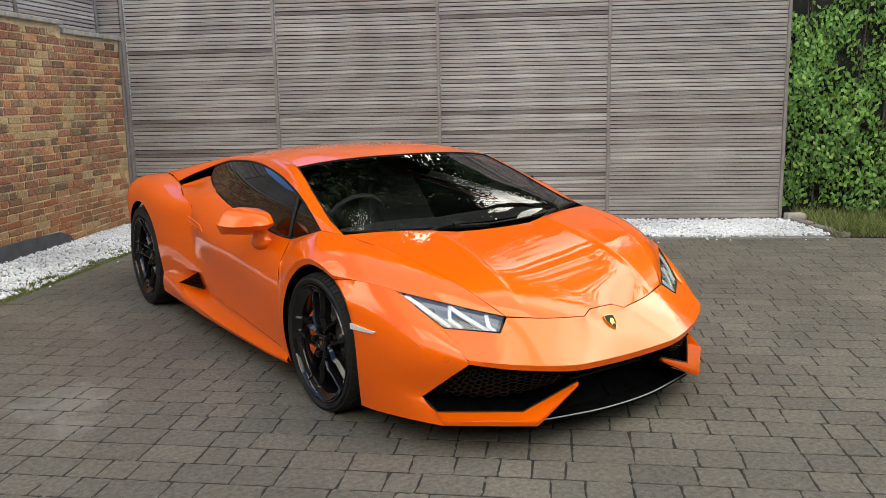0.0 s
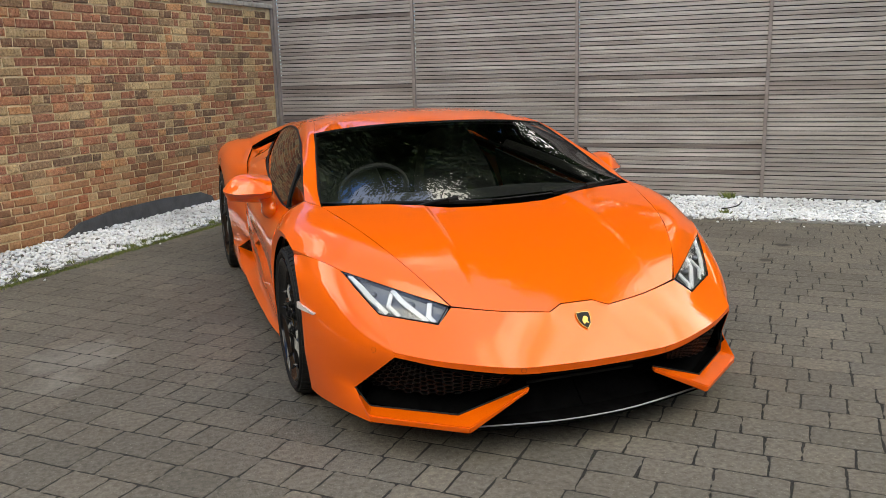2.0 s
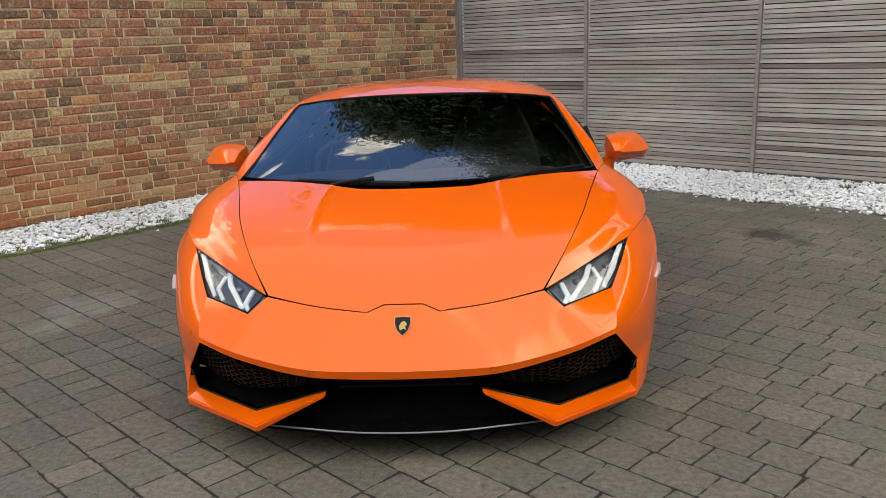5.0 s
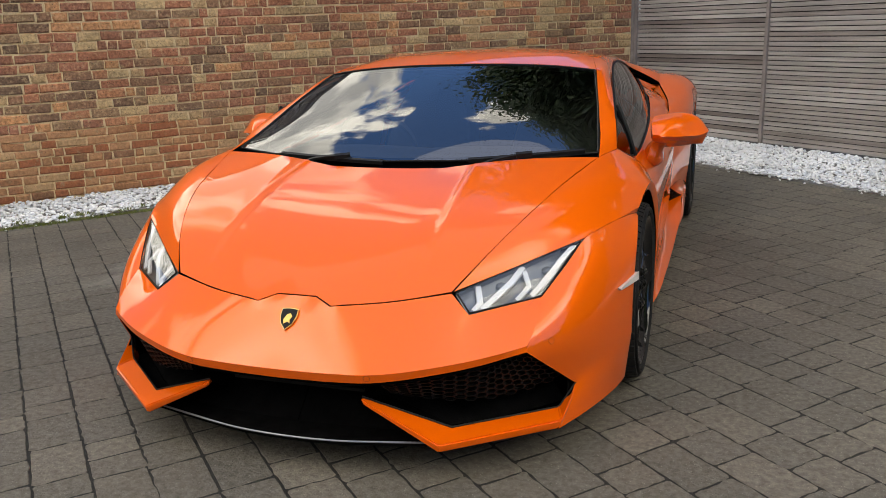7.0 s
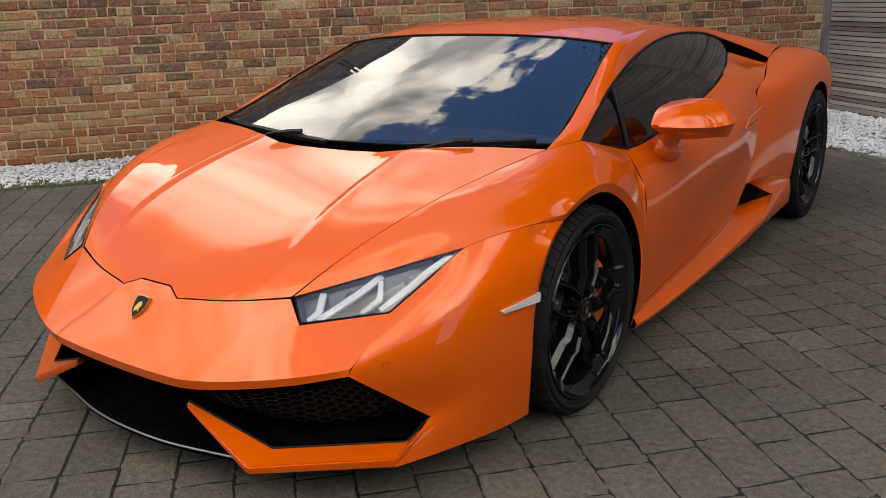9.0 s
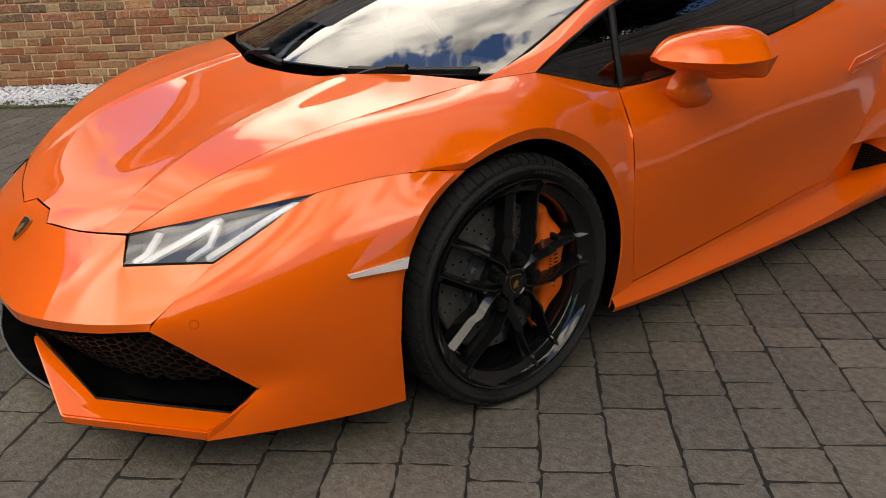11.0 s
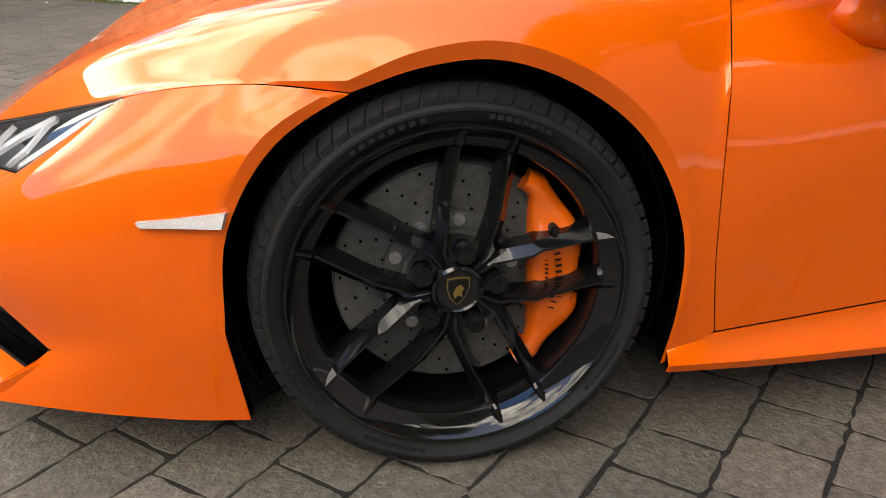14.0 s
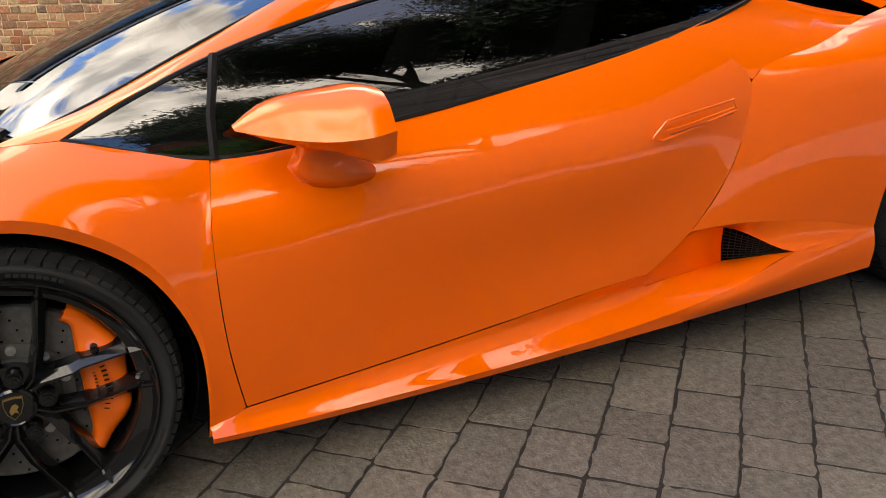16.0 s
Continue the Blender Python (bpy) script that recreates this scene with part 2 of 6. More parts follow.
# oil and damp stains, and one pale worn patch, each with its own ragged outline
_last = body_of(PAVER).inputs["Base Color"].links[0].from_node
_pos = node(PAVER, "ShaderNodeNewGeometry")
_edge = node(PAVER, "ShaderNodeTexNoise", Scale=9.0, Detail=5.0)
tie(PAVER, _pos, "Position", _edge, "Vector")
for _at, _size, _tone, _most in (((2.19, 2.08), 0.20, (0.03, 0.027, 0.024), 0.75), ((2.31, 1.81), 0.13, (0.04, 0.035, 0.03), 0.55), ((2.976, 1.449), 0.07, (0.035, 0.03, 0.027), 0.7), ((2.54, 1.114), 0.06, (0.035, 0.03, 0.027), 0.7),
                                 ((-1.86, 0.85), 0.28, (0.34, 0.32, 0.29), 0.24), ((-1.9, 0.50), 0.16, (0.34, 0.32, 0.29), 0.2)):
    _gap = node(PAVER, "ShaderNodeVectorMath")
    _gap.operation = "DISTANCE"
    _gap.inputs[1].default_value = (*_at, 0.0)
    tie(PAVER, _pos, "Position", _gap, 0)
    _ragged = node(PAVER, "ShaderNodeMath")
    _ragged.operation = "MULTIPLY_ADD"
    tie(PAVER, _edge, "Fac", _ragged, 0)
    _ragged.inputs[1].default_value = _size * 1.6
    tie(PAVER, _gap, "Value", _ragged, 2)
    _fall = node(PAVER, "ShaderNodeMapRange")
    _fall.inputs["From Min"].default_value, _fall.inputs["From Max"].default_value = _size * 1.25, _size * 1.75
    _fall.inputs["To Min"].default_value, _fall.inputs["To Max"].default_value = _most, 0.0
    tie(PAVER, _ragged, "Value", _fall, "Value")
    _mix = PAVER.node_tree.nodes.new("ShaderNodeMixRGB")
    tie(PAVER, _fall, "Result", _mix, "Fac")
    tie(PAVER, _last, "Color", _mix, "Color1")
    _mix.inputs["Color2"].default_value = (*_tone, 1)
    _last = _mix
tie(PAVER, _last, "Color", body_of(PAVER), "Base Color")
BRICK = piece_material("old_stock_brick", ((0.0, (0.432, 0.184, 0.105)), (0.12, (0.308, 0.171, 0.101)), (0.24, (0.497, 0.230, 0.122)), (0.34, (0.240, 0.142, 0.089)), (0.43, (0.518, 0.348, 0.181)), (0.53, (0.405, 0.180, 0.109)),
                                           (0.63, (0.343, 0.214, 0.122)), (0.72, (0.599, 0.305, 0.143)), (0.79, (0.356, 0.163, 0.099)), (0.88, (0.599, 0.423, 0.223)), (0.95, (0.216, 0.135, 0.087))),
                       48, 0.70, 0.92, (55, 0.14, (0.060, 0.045, 0.034)), 60, 1.3, True, (24, 0.55, 0.60, (0.48, 0.36, 0.20)), 0.15)
MORTAR = mottled(material("lime_mortar", (0.525, 0.441, 0.326), 0.9), ((0.3, (0.48, 0.36, 0.195)), (0.7, (0.74, 0.575, 0.34))), 14, fine=0.8, fine_scale=90)
HOUSE_BRICK = piece_material("red_house_brick", ((0.0, (0.21, 0.075, 0.048)), (0.5, (0.27, 0.095, 0.058)), (1.0, (0.17, 0.066, 0.046))), 40, 0.4, 0.9)
SLAT = piece_material("weathered_fence_wood", ((0.0, (0.190, 0.160, 0.148)), (0.08, (0.315, 0.280, 0.262)), (0.40, (0.355, 0.322, 0.302)), (0.72, (0.395, 0.362, 0.342)), (0.93, (0.265, 0.230, 0.213))), 26, 0.42, 0.85, None, 45, 0.5, True, None, 0.15, (0.05, 1.0, 1.0), (0.84, 1.08))
POST = mottled(material("fence_post_wood", (0.2, 0.17, 0.155), 0.8), ((0.3, (0.15, 0.125, 0.115)), (0.7, (0.255, 0.22, 0.205))), 7, fine=0.5, fine_scale=60)
GRAVEL = piece_material("white_marble_chip", ((0.0, (0.686, 0.700, 0.714)), (0.5, (0.804, 0.820, 0.840)), (0.9, (0.764, 0.760, 0.756)), (1.0, (0.588, 0.590, 0.588))), 40, 0.12, 0.6, None, 90, 0.3)
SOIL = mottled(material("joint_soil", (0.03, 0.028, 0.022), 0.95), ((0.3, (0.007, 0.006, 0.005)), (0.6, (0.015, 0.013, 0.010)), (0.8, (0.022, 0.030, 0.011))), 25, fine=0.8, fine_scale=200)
TAR = mottled(material("grey_render", (0.07,) * 3, 0.85), ((0.3, (0.045, 0.046, 0.05)), (0.7, (0.085, 0.087, 0.092))), 8, fine=0.6, fine_scale=60)
COPING = mottled(material("pale_coping_stone", (0.4, 0.37, 0.32), 0.9), ((0.3, (0.26, 0.24, 0.20)), (0.7, (0.46, 0.42, 0.36))), 12, fine=0.8, fine_scale=70)
WALLING = mottled(material("weathered_render", (0.12, 0.105, 0.085), 0.9), ((0.3, (0.085, 0.078, 0.062)), (0.7, (0.15, 0.132, 0.108))), 2.2, fine=0.6, fine_scale=50)
GRAVEL_BED = mottled(material("stone_dust", (0.2, 0.19, 0.18), 0.95), ((0.3, (0.13, 0.125, 0.115)), (0.7, (0.24, 0.23, 0.215))), 30, fine=0.8, fine_scale=120)
GROUND = mottled(material("dull_ground", (0.09, 0.085, 0.075), 0.95), ((0.3, (0.065, 0.06, 0.052)), (0.7, (0.12, 0.11, 0.098))), 1.3, fine=0.5, fine_scale=40)
MOSS = piece_material("moss_and_grass", ((0.0, (0.070, 0.100, 0.020)), (0.5, (0.135, 0.165, 0.036)), (1.0, (0.22, 0.23, 0.075))), 20, 0.3, 0.85)
LEAF = piece_material("hedge_leaf", ((0.0, (0.070, 0.165, 0.030)), (0.4, (0.130, 0.285, 0.050)), (0.8, (0.220, 0.410, 0.078)), (1.0, (0.330, 0.500, 0.120))), 12, 0.3, 0.5)
CROWN = piece_material("tree_leaf", ((0.0, (0.020, 0.045, 0.010)), (0.6, (0.045, 0.085, 0.018)), (1.0, (0.08, 0.12, 0.03))), 6, 0.3, 0.55)
for _m in (LEAF, CROWN):
    body_of(_m).inputs["Transmission Weight"].default_value = 0.0
BARK = mottled(material("bark", (0.06, 0.05, 0.04), 0.95), ((0.3, (0.035, 0.03, 0.024)), (0.7, (0.09, 0.075, 0.06))), 6, fine=0.9, fine_scale=30)


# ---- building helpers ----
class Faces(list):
    """Faces of a panel; the last tail of them are black, painting the shade in its seam."""
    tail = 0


def make(name, verts, faces, mat, parent=None, label="", smooth=35):
    """One mesh object from vertices and faces; smooth: the angle in degrees above which an edge stays sharp."""
    me = bpy.data.meshes.new(name)
    me.from_pydata([tuple(map(float, v)) for v in verts], [], [tuple(map(int, f)) for f in faces])
    me.materials.append(mat)
    # innermost fold of orange panels is coloured black as the seam's shade
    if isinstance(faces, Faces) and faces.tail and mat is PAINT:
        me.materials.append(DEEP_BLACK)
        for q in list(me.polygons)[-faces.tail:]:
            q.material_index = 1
    if smooth:
        me.polygons.foreach_set("use_smooth", [True] * len(me.polygons))
        me.set_sharp_from_angle(angle=radians(smooth))
    me.update()
    ob = new(name, me)
    if parent:
        ob.parent = parent
    if label:
        ob["label"] = label
    return ob


def from_bm(name, bm, mat, parent=None, label="", smooth=35):
    bmesh.ops.recalc_face_normals(bm, faces=bm.faces)
    me = bpy.data.meshes.new(name)
    bm.to_mesh(me)
    bm.free()
    me.materials.append(mat)
    if smooth:
        me.polygons.foreach_set("use_smooth", [True] * len(me.polygons))
        me.set_sharp_from_angle(angle=radians(smooth))
    ob = new(name, me)
    if parent:
        ob.parent = parent
    if label:
        ob["label"] = label
    return ob


def empty(name, at=(0, 0, 0)):
    ob = new(name)
    ob.location = at
    ob.empty_display_size = 0.2
    return ob


def box_data(size, at=(0, 0, 0), bevel=0.0, turn=None):
    """Vertices and faces of a box with chamfered long edges."""
    bm = bmesh.new()
    bmesh.ops.create_cube(bm, size=1.0)
    bmesh.ops.scale(bm, vec=size, verts=bm.verts)
    if bevel:
        bmesh.ops.bevel(bm, geom=bm.edges[:], offset=bevel, segments=1, affect="EDGES")
    if turn:
        bmesh.ops.transform(bm, matrix=turn, verts=bm.verts)
    bmesh.ops.translate(bm, vec=at, verts=bm.verts)
    bm.verts.index_update()
    v, f = [tuple(x.co) for x in bm.verts], [[x.index for x in g.verts] for g in bm.faces]
    bm.free()
    return v, f


def joined(pieces):
    verts, faces = [], []
    for v, f in pieces:
        k = len(verts)
        verts += list(v)
        faces += [[i + k for i in g] for g in f]
    return verts, faces


def lathe(profile, steps, axis="x"):
    """A ring turned about the x axis from (x, r) pairs; the profile closes on itself."""
    verts, faces, n = [], [], len(profile)
    for k in range(steps):
        a = 2 * math.pi * k / steps
        verts += [(x, r * math.cos(a), r * math.sin(a)) for x, r in profile]
    for k in range(steps):
        for i in range(n):
            a, b = k * n + i, k * n + (i + 1) % n
            c, d = ((k + 1) % steps) * n + (i + 1) % n, ((k + 1) % steps) * n + i
            faces.append((a, b, c, d))
    return verts, faces


def tube(points, radius, sides=6, closed=False):
    """A round bar along points; radius may be one number or one a point."""
    pts = [Vector(p) for p in points]
    n, verts, faces = len(pts), [], []
    rad = radius if hasattr(radius, "__len__") else [radius] * n
    for i, p in enumerate(pts):
        way = (pts[min(i + 1, n - 1)] - pts[max(i - 1, 0)]).normalized()
        side = way.cross(Vector((0.13, 0.29, 1))).normalized()
        up = side.cross(way)
        for k in range(sides):
            a = 2 * math.pi * k / sides
            verts.append(p + rad[i] * (math.cos(a) * side + math.sin(a) * up))
    for i in range(n - 1):
        for k in range(sides):
            faces.append((i * sides + k, i * sides + (k + 1) % sides, (i + 1) * sides + (k + 1) % sides, (i + 1) * sides + k))
    faces += [tuple(range(sides))[::-1], tuple(range((n - 1) * sides, n * sides))]
    return verts, faces


def glide(P, steps, sharp=()):
    """Smooth interpolation along the first axis of P through all its points; sharp: places that keep a corner."""
    P = np.asarray(P, float)
    n = len(P)
    gap = np.maximum(np.linalg.norm(np.diff(P, axis=0), axis=-1, keepdims=True), 1e-4)
    d = np.diff(P, axis=0) / gap
    left, right = np.empty_like(P), np.empty_like(P)
    for i in range(n):
        if i == 0:
            left[i] = right[i] = d[0]
        elif i == n - 1:
            left[i] = right[i] = d[-1]
        else:
            m = (d[i - 1] * gap[i] + d[i] * gap[i - 1]) / (gap[i] + gap[i - 1])
            left[i] = d[i - 1] if i in sharp else m
            right[i] = d[i] if i in sharp else m
    if n > 2 and 1 not in sharp:
        right[0] = 1.5 * d[0] - 0.5 * left[1]
    if n > 2 and n - 2 not in sharp:
        left[-1] = 1.5 * d[-1] - 0.5 * right[-2]
    out = []
    for i in range(n - 1):
        for k in range(steps):
            s = k / steps
            h = gap[i]
            out.append((2 * s**3 - 3 * s**2 + 1) * P[i] + (s**3 - 2 * s**2 + s) * h * right[i] + (3 * s**2 - 2 * s**3) * P[i + 1] + (s**3 - s**2) * h * left[i + 1])
    out.append(P[-1])
    return np.array(out)


def surface(rows, across=6, along=6, sharp_cols=(), sharp_rows=()):
    """A grid of points through rows of control points."""
    P = np.array(rows, float)
    P = np.swapaxes(glide(np.swapaxes(P, 0, 1), across, sharp_cols), 0, 1)
    return glide(P, along, sharp_rows)


def fair(G, hold=5e4):
    """The grid eased to an even curvature, its rim held, its points drawn back by hold."""
    G = np.array(G, float)
    h, w = G.shape[:2]
    index = np.arange(h * w).reshape(h, w)
    rows = []
    for A, B, C in ((index[:-2, :], index[1:-1, :], index[2:, :]), (index[:, :-2], index[:, 1:-1], index[:, 2:])):
        rows.append(np.stack([A.ravel(), B.ravel(), C.ravel()], 1))
    T = np.concatenate(rows)
    P = G.reshape(-1, 3)
    d0 = np.maximum(np.linalg.norm(P[T[:, 1]] - P[T[:, 0]], axis=1), .004)
    d1 = np.maximum(np.linalg.norm(P[T[:, 2]] - P[T[:, 1]], axis=1), .004)
    m = (d0 + d1) / 2
    a, c = (1 / (d0 * m))[:, None], (1 / (d1 * m))[:, None]
    loose = np.zeros((h * w, 1))
    loose[index[1:-1, 1:-1].ravel()] = 1

    def push(X):
        k = a * X[T[:, 0]] + c * X[T[:, 2]] - (a + c) * X[T[:, 1]]
        out = np.zeros_like(X)
        for at, q in ((0, a * k), (2, c * k), (1, -(a + c) * k)):
            for dim in range(3):
                out[:, dim] += np.bincount(T[:, at], q[:, dim], h * w)
        return out

    # conjugate gradients on the loose points
    x = np.zeros_like(P)
    r = -push(P) * loose
    scale = 1 / (np.bincount(T[:, 1], ((a + c) ** 2)[:, 0], h * w)[:, None] + hold)
    z = r * scale
    p, rz = z.copy(), (r * z).sum()
    for _ in range(700):
        q = (push(p) + hold * p) * loose
        step = rz / max((p * q).sum(), 1e-30)
        x, r = x + step * p, r - step * q
        z = r * scale
        new_rz = (r * z).sum()
        if new_rz < 1e-9 * (P.size):
            break
        p, rz = z + p * new_rz / rz, new_rz
    P = P + x
    return P.reshape(h, w, 3)


def grid_normals(G):
    du, dv = np.gradient(G, axis=1), np.gradient(G, axis=0)
    n = np.cross(du, dv)
    n /= np.maximum(np.linalg.norm(n, axis=-1, keepdims=True), 1e-9)
    return n


def skin(G, gap=0.0019, depth=0.022, core=(0, None, 0.42), edges="tblr"):
    """A sheet-metal panel over a grid: edges drawn in by gap, rounded and folded inwards by depth. Outward is away from core."""
    G = np.array(G, float)
    n = grid_normals(G)
    c = G.reshape(-1, 3).mean(axis=0)
    away = c - np.array([core[0], c[1] if core[1] is None else core[1], core[2]])
    turned = (n.reshape(-1, 3) @ away).mean() < 0
    if turned:
        n = -n
    inner = G.copy()
    for e, here, there in (("t", np.s_[0, :], np.s_[1, :]), ("b", np.s_[-1, :], np.s_[-2, :]), ("l", np.s_[:, 0], np.s_[:, 1]), ("r", np.s_[:, -1], np.s_[:, -2])):
        if e in edges and gap:
            w = inner[there] - inner[here]
            w /= np.maximum(np.linalg.norm(w, axis=-1, keepdims=True), 1e-9)
            inner[here] = inner[here] + gap * w
    G = inner
    h, w = G.shape[:2]
    verts = [tuple(p) for p in G.reshape(-1, 3)]
    faces = Faces()
    for i in range(h - 1):
        for j in range(w - 1):
            q = (i * w + j, i * w + j + 1, (i + 1) * w + j + 1, (i + 1) * w + j)
            faces.append(q[::-1] if turned else q)
    ring = [(0, j) for j in range(w)] + [(i, w - 1) for i in range(1, h)] + [(h - 1, j) for j in range(w - 2, -1, -1)] + [(i, 0) for i in range(h - 2, 0, -1)]
    previous = [i * w + j for i, j in ring]
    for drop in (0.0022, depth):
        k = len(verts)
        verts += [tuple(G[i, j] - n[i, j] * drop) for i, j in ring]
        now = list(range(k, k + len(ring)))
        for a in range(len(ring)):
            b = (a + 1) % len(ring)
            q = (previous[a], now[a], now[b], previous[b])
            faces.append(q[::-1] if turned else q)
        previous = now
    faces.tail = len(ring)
    return verts, faces


def flip(data):
    """The mirror image of a half over the car's middle."""
    v, f = data
    other = Faces(tuple(g)[::-1] for g in f)
    other.tail = f.tail if isinstance(f, Faces) else 0
    return [(-x, y, z) for x, y, z in v], other


def whole(G):
    """A half grid (first column in the middle) made whole."""
    G = np.array(G)
    other = G[:, :0:-1].copy()
    other[..., 0] *= -1
    return np.concatenate([other, G], axis=1)


# ---- the yard: a corner of brick wall and slatted fence ----
CORNER = Vector((.093, 6.842, 0))
YAW = radians(-41)
YARD = Matrix.Translation(CORNER) @ Matrix.Rotation(YAW, 4, "Z")  # x along the fence, -y into the yard along the wall


def yard(x, y, z=0.0):
    return YARD @ Vector((x, -y, z))


def placed(data):
    v, f = data
    return [tuple(YARD @ Vector(p)) for p in v], f


S = 600.0
ground = tagged(make("ground", [(-S, -S, -.03), (S, -S, -.03), (S, S, -.03), (-S, S, -.03)], [(0, 1, 2, 3)], GROUND, smooth=0), "dull earth ground reaching to the horizon", "ground", kind="structure")
pavement = tagged(make("pavement", *placed(box_data((16.0, 15.0, .02), (8.9, -8.7, -.0110))), SOIL, smooth=0), "grey block paving in staggered courses with mossy joints", "pavement", kind="structure")

# brick wall: mortar core, bricks are laid on it at the end of the file
WALL_L, WALL_H, WALL_STEP = 15.0, 2.10, 1.22
wall_brick = tagged(make("wall_brick", *placed(joined([box_data((.20, WALL_STEP - .01, WALL_H), (-.115, -WALL_STEP / 2, WALL_H / 2)), box_data((.20, WALL_L - WALL_STEP, WALL_H + .08), (-.115, -WALL_STEP - (WALL_L - WALL_STEP) / 2, (WALL_H + .08) / 2))])), MORTAR, smooth=0),
                    "old brick wall in mixed brown and red stocks", "wall", kind="structure")

# coping stones, stepped where the wall rises
for x0, x1, z in ((.0, .60, WALL_H), (.605, WALL_STEP - .005, WALL_H)):
    tagged(make("coping_stone", *placed(box_data((.27, x1 - x0, .05), (-.105, -(x0 + x1) / 2, z + .026), .008)), COPING, wall_brick, smooth=0))
k = 0
while WALL_STEP + k * .75 < WALL_L - .4:
    x0 = WALL_STEP + k * .75
    make("coping_stone", *placed(box_data((.27, .744, .05), (-.105, -(x0 + .372), WALL_H + .106), .008)), COPING, wall_brick, smooth=0)
    k += 1

# grey render plinth along the foot of the wall, its ends broken off at a slant
plinth = [(.0, 1.40, 0), (.0, 3.55, 0), (.0, 3.30, .12), (.0, 2.9, .165), (.0, 2.2, .172), (.0, 1.62, .15), (.0, 1.45, .09)]
v = [(x + dx, -y, z) for dx in (.0, .028) for x, y, z in plinth]
f = [tuple(range(7, 14))[::-1]] + [(i, (i + 1) % 7, 7 + (i + 1) % 7, 7 + i) for i in range(7)]
tagged(make("render_plinth", *placed((v, f)), TAR, smooth=0), "cracked dark grey render strip at the foot of the brick wall", "plinth", kind="structure")

# slatted fence: posts, panels with one object a slat
POSTS = (.05, 1.81, 3.66, 5.52, 7.38)
BEHIND = -.62
FENCE_TOP = 3.40
slat_meshes = {}


def slat_mesh(length):
    """A sawn batten, its front face slightly tilted and its edges eased, about 35 mm high."""
    key = round(length, 3)
    if key not in slat_meshes:
        v, f = box_data((length, .020, .0352), (0, 0, 0), .0022, Matrix.Rotation(radians(6), 4, "X"))
        me = bpy.data.meshes.new("slat")
        me.from_pydata(v, [], f)
        me.materials.append(SLAT)
        slat_meshes[key] = me
    return slat_meshes[key]


def fence_panel(x0, x1, y, z0, z1, turn, label):
    panel_ = tagged(empty("fence", yard(*(((x0 + x1) / 2, y) if not turn else (y, (x0 + x1) / 2)), z0)), label, "fence", "slatted fences")
    rng = random.Random(int(x0 * 100) + int(y * 10) + turn * 7)
    n = int((z1 - z0) / .0433)
    for i in range(n):
        o = new("slat", slat_mesh(x1 - x0))
        o.parent = panel_
        o.rotation_euler = (rng.uniform(-.02, .02), rng.uniform(-.0012, .0012), YAW + (radians(-90) if turn else 0))
        o.location = (0, 0, .020 + i * .0433 + rng.uniform(-.0012, .0012))
    # battens behind the slats
    for k in (.08, .5, .92):
        off = (x1 - x0) * (k - .5)
        c = Vector((off, .040, (z1 - z0) / 2)) if not turn else Vector((-.040, -off, (z1 - z0) / 2))
        sz = (.045, .03, z1 - z0) if not turn else (.03, .045, z1 - z0)
        v, f = box_data(sz, c, .003)
        make("batten", [tuple(Matrix.Rotation(YAW, 3, "Z") @ Vector(p)) for p in v], f, POST, panel_, smooth=0)
    # black sheet added close behind the slats, giving their gaps a painted shade
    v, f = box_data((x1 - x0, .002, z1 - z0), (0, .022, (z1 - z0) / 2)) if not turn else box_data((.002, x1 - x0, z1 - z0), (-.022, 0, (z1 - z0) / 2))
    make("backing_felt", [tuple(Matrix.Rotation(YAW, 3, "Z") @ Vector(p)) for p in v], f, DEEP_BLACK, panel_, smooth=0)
    return panel_


for a, b in zip(POSTS, POSTS[1:]):
    fence_panel(a + .017, b - .017, .0, .035, FENCE_TOP, False, "weathered grey-brown timber fence panel of close horizontal slats")
fence_panel(BEHIND, .02, .012, .035, FENCE_TOP, False, "short slatted timber fence panel running on behind the brick wall")
for i, x in enumerate(POSTS):
    p = make("fence_post", *placed(box_data((.036, .05, 1.15), (x, -.012, .60), .004)), POST, smooth=0)
    tagged(p, "slim weathered timber fence post between slatted panels", "fence post", "fence posts")
    make("post_upper", *placed(box_data((.034, .046, FENCE_TOP - 1.17), (x, -.010, 1.175 + (FENCE_TOP - 1.17) / 2), .004)), POST, p, smooth=0)
# fence that carries on above the brick wall
for a, b in ((.10, 1.55), (1.62, 3.40), (3.47, 5.25), (5.32, 7.1)):
    fence_panel(a, b, -.24, 2.02, 3.0, True, "brown slatted timber fence panel rising behind the brick wall")
for y in (.06, 1.585, 3.435, 5.285):
    tagged(make("fence_post", *placed(box_data((.05, .036, 3.02), (-.245, -y, 1.51), .004)), POST, smooth=0), "slim weathered timber fence post behind the brick wall", "fence post", "fence posts")
tagged(make("wall_end_batten", *placed(box_data((.034, .030, 2.10), (.010, -.030, 1.05), .004)), POST, smooth=0), "grey timber batten closing the end of the brick wall", "batten", kind="structure")

# timber edging and stone block at the end of the gravel
for x0, y0, x1, y1, h in ((7.46, .02, 7.56, .55, .06), (7.57, .56, 7.70, 1.10, .045)):
    a, b = yard(x0, y0), yard(x1, y1)
    way = b - a
    v, f = box_data((.09, way.length, h + .03), (0, 0, (h - .03) / 2), .008, Matrix.Rotation(math.atan2(-way.x, way.y), 4, "Z"))
    c = (a + b) / 2
    tagged(make("timber_edging", [(p[0] + c.x, p[1] + c.y, p[2]) for p in v], f, POST, smooth=0), "worn timber sleeper edging beside white gravel", "edging", "timber edging")
a = yard(7.52, .10)
v, f = box_data((.20, .16, .12), (a.x, a.y, .035), .012, Matrix.Rotation(YAW, 4, "Z"))
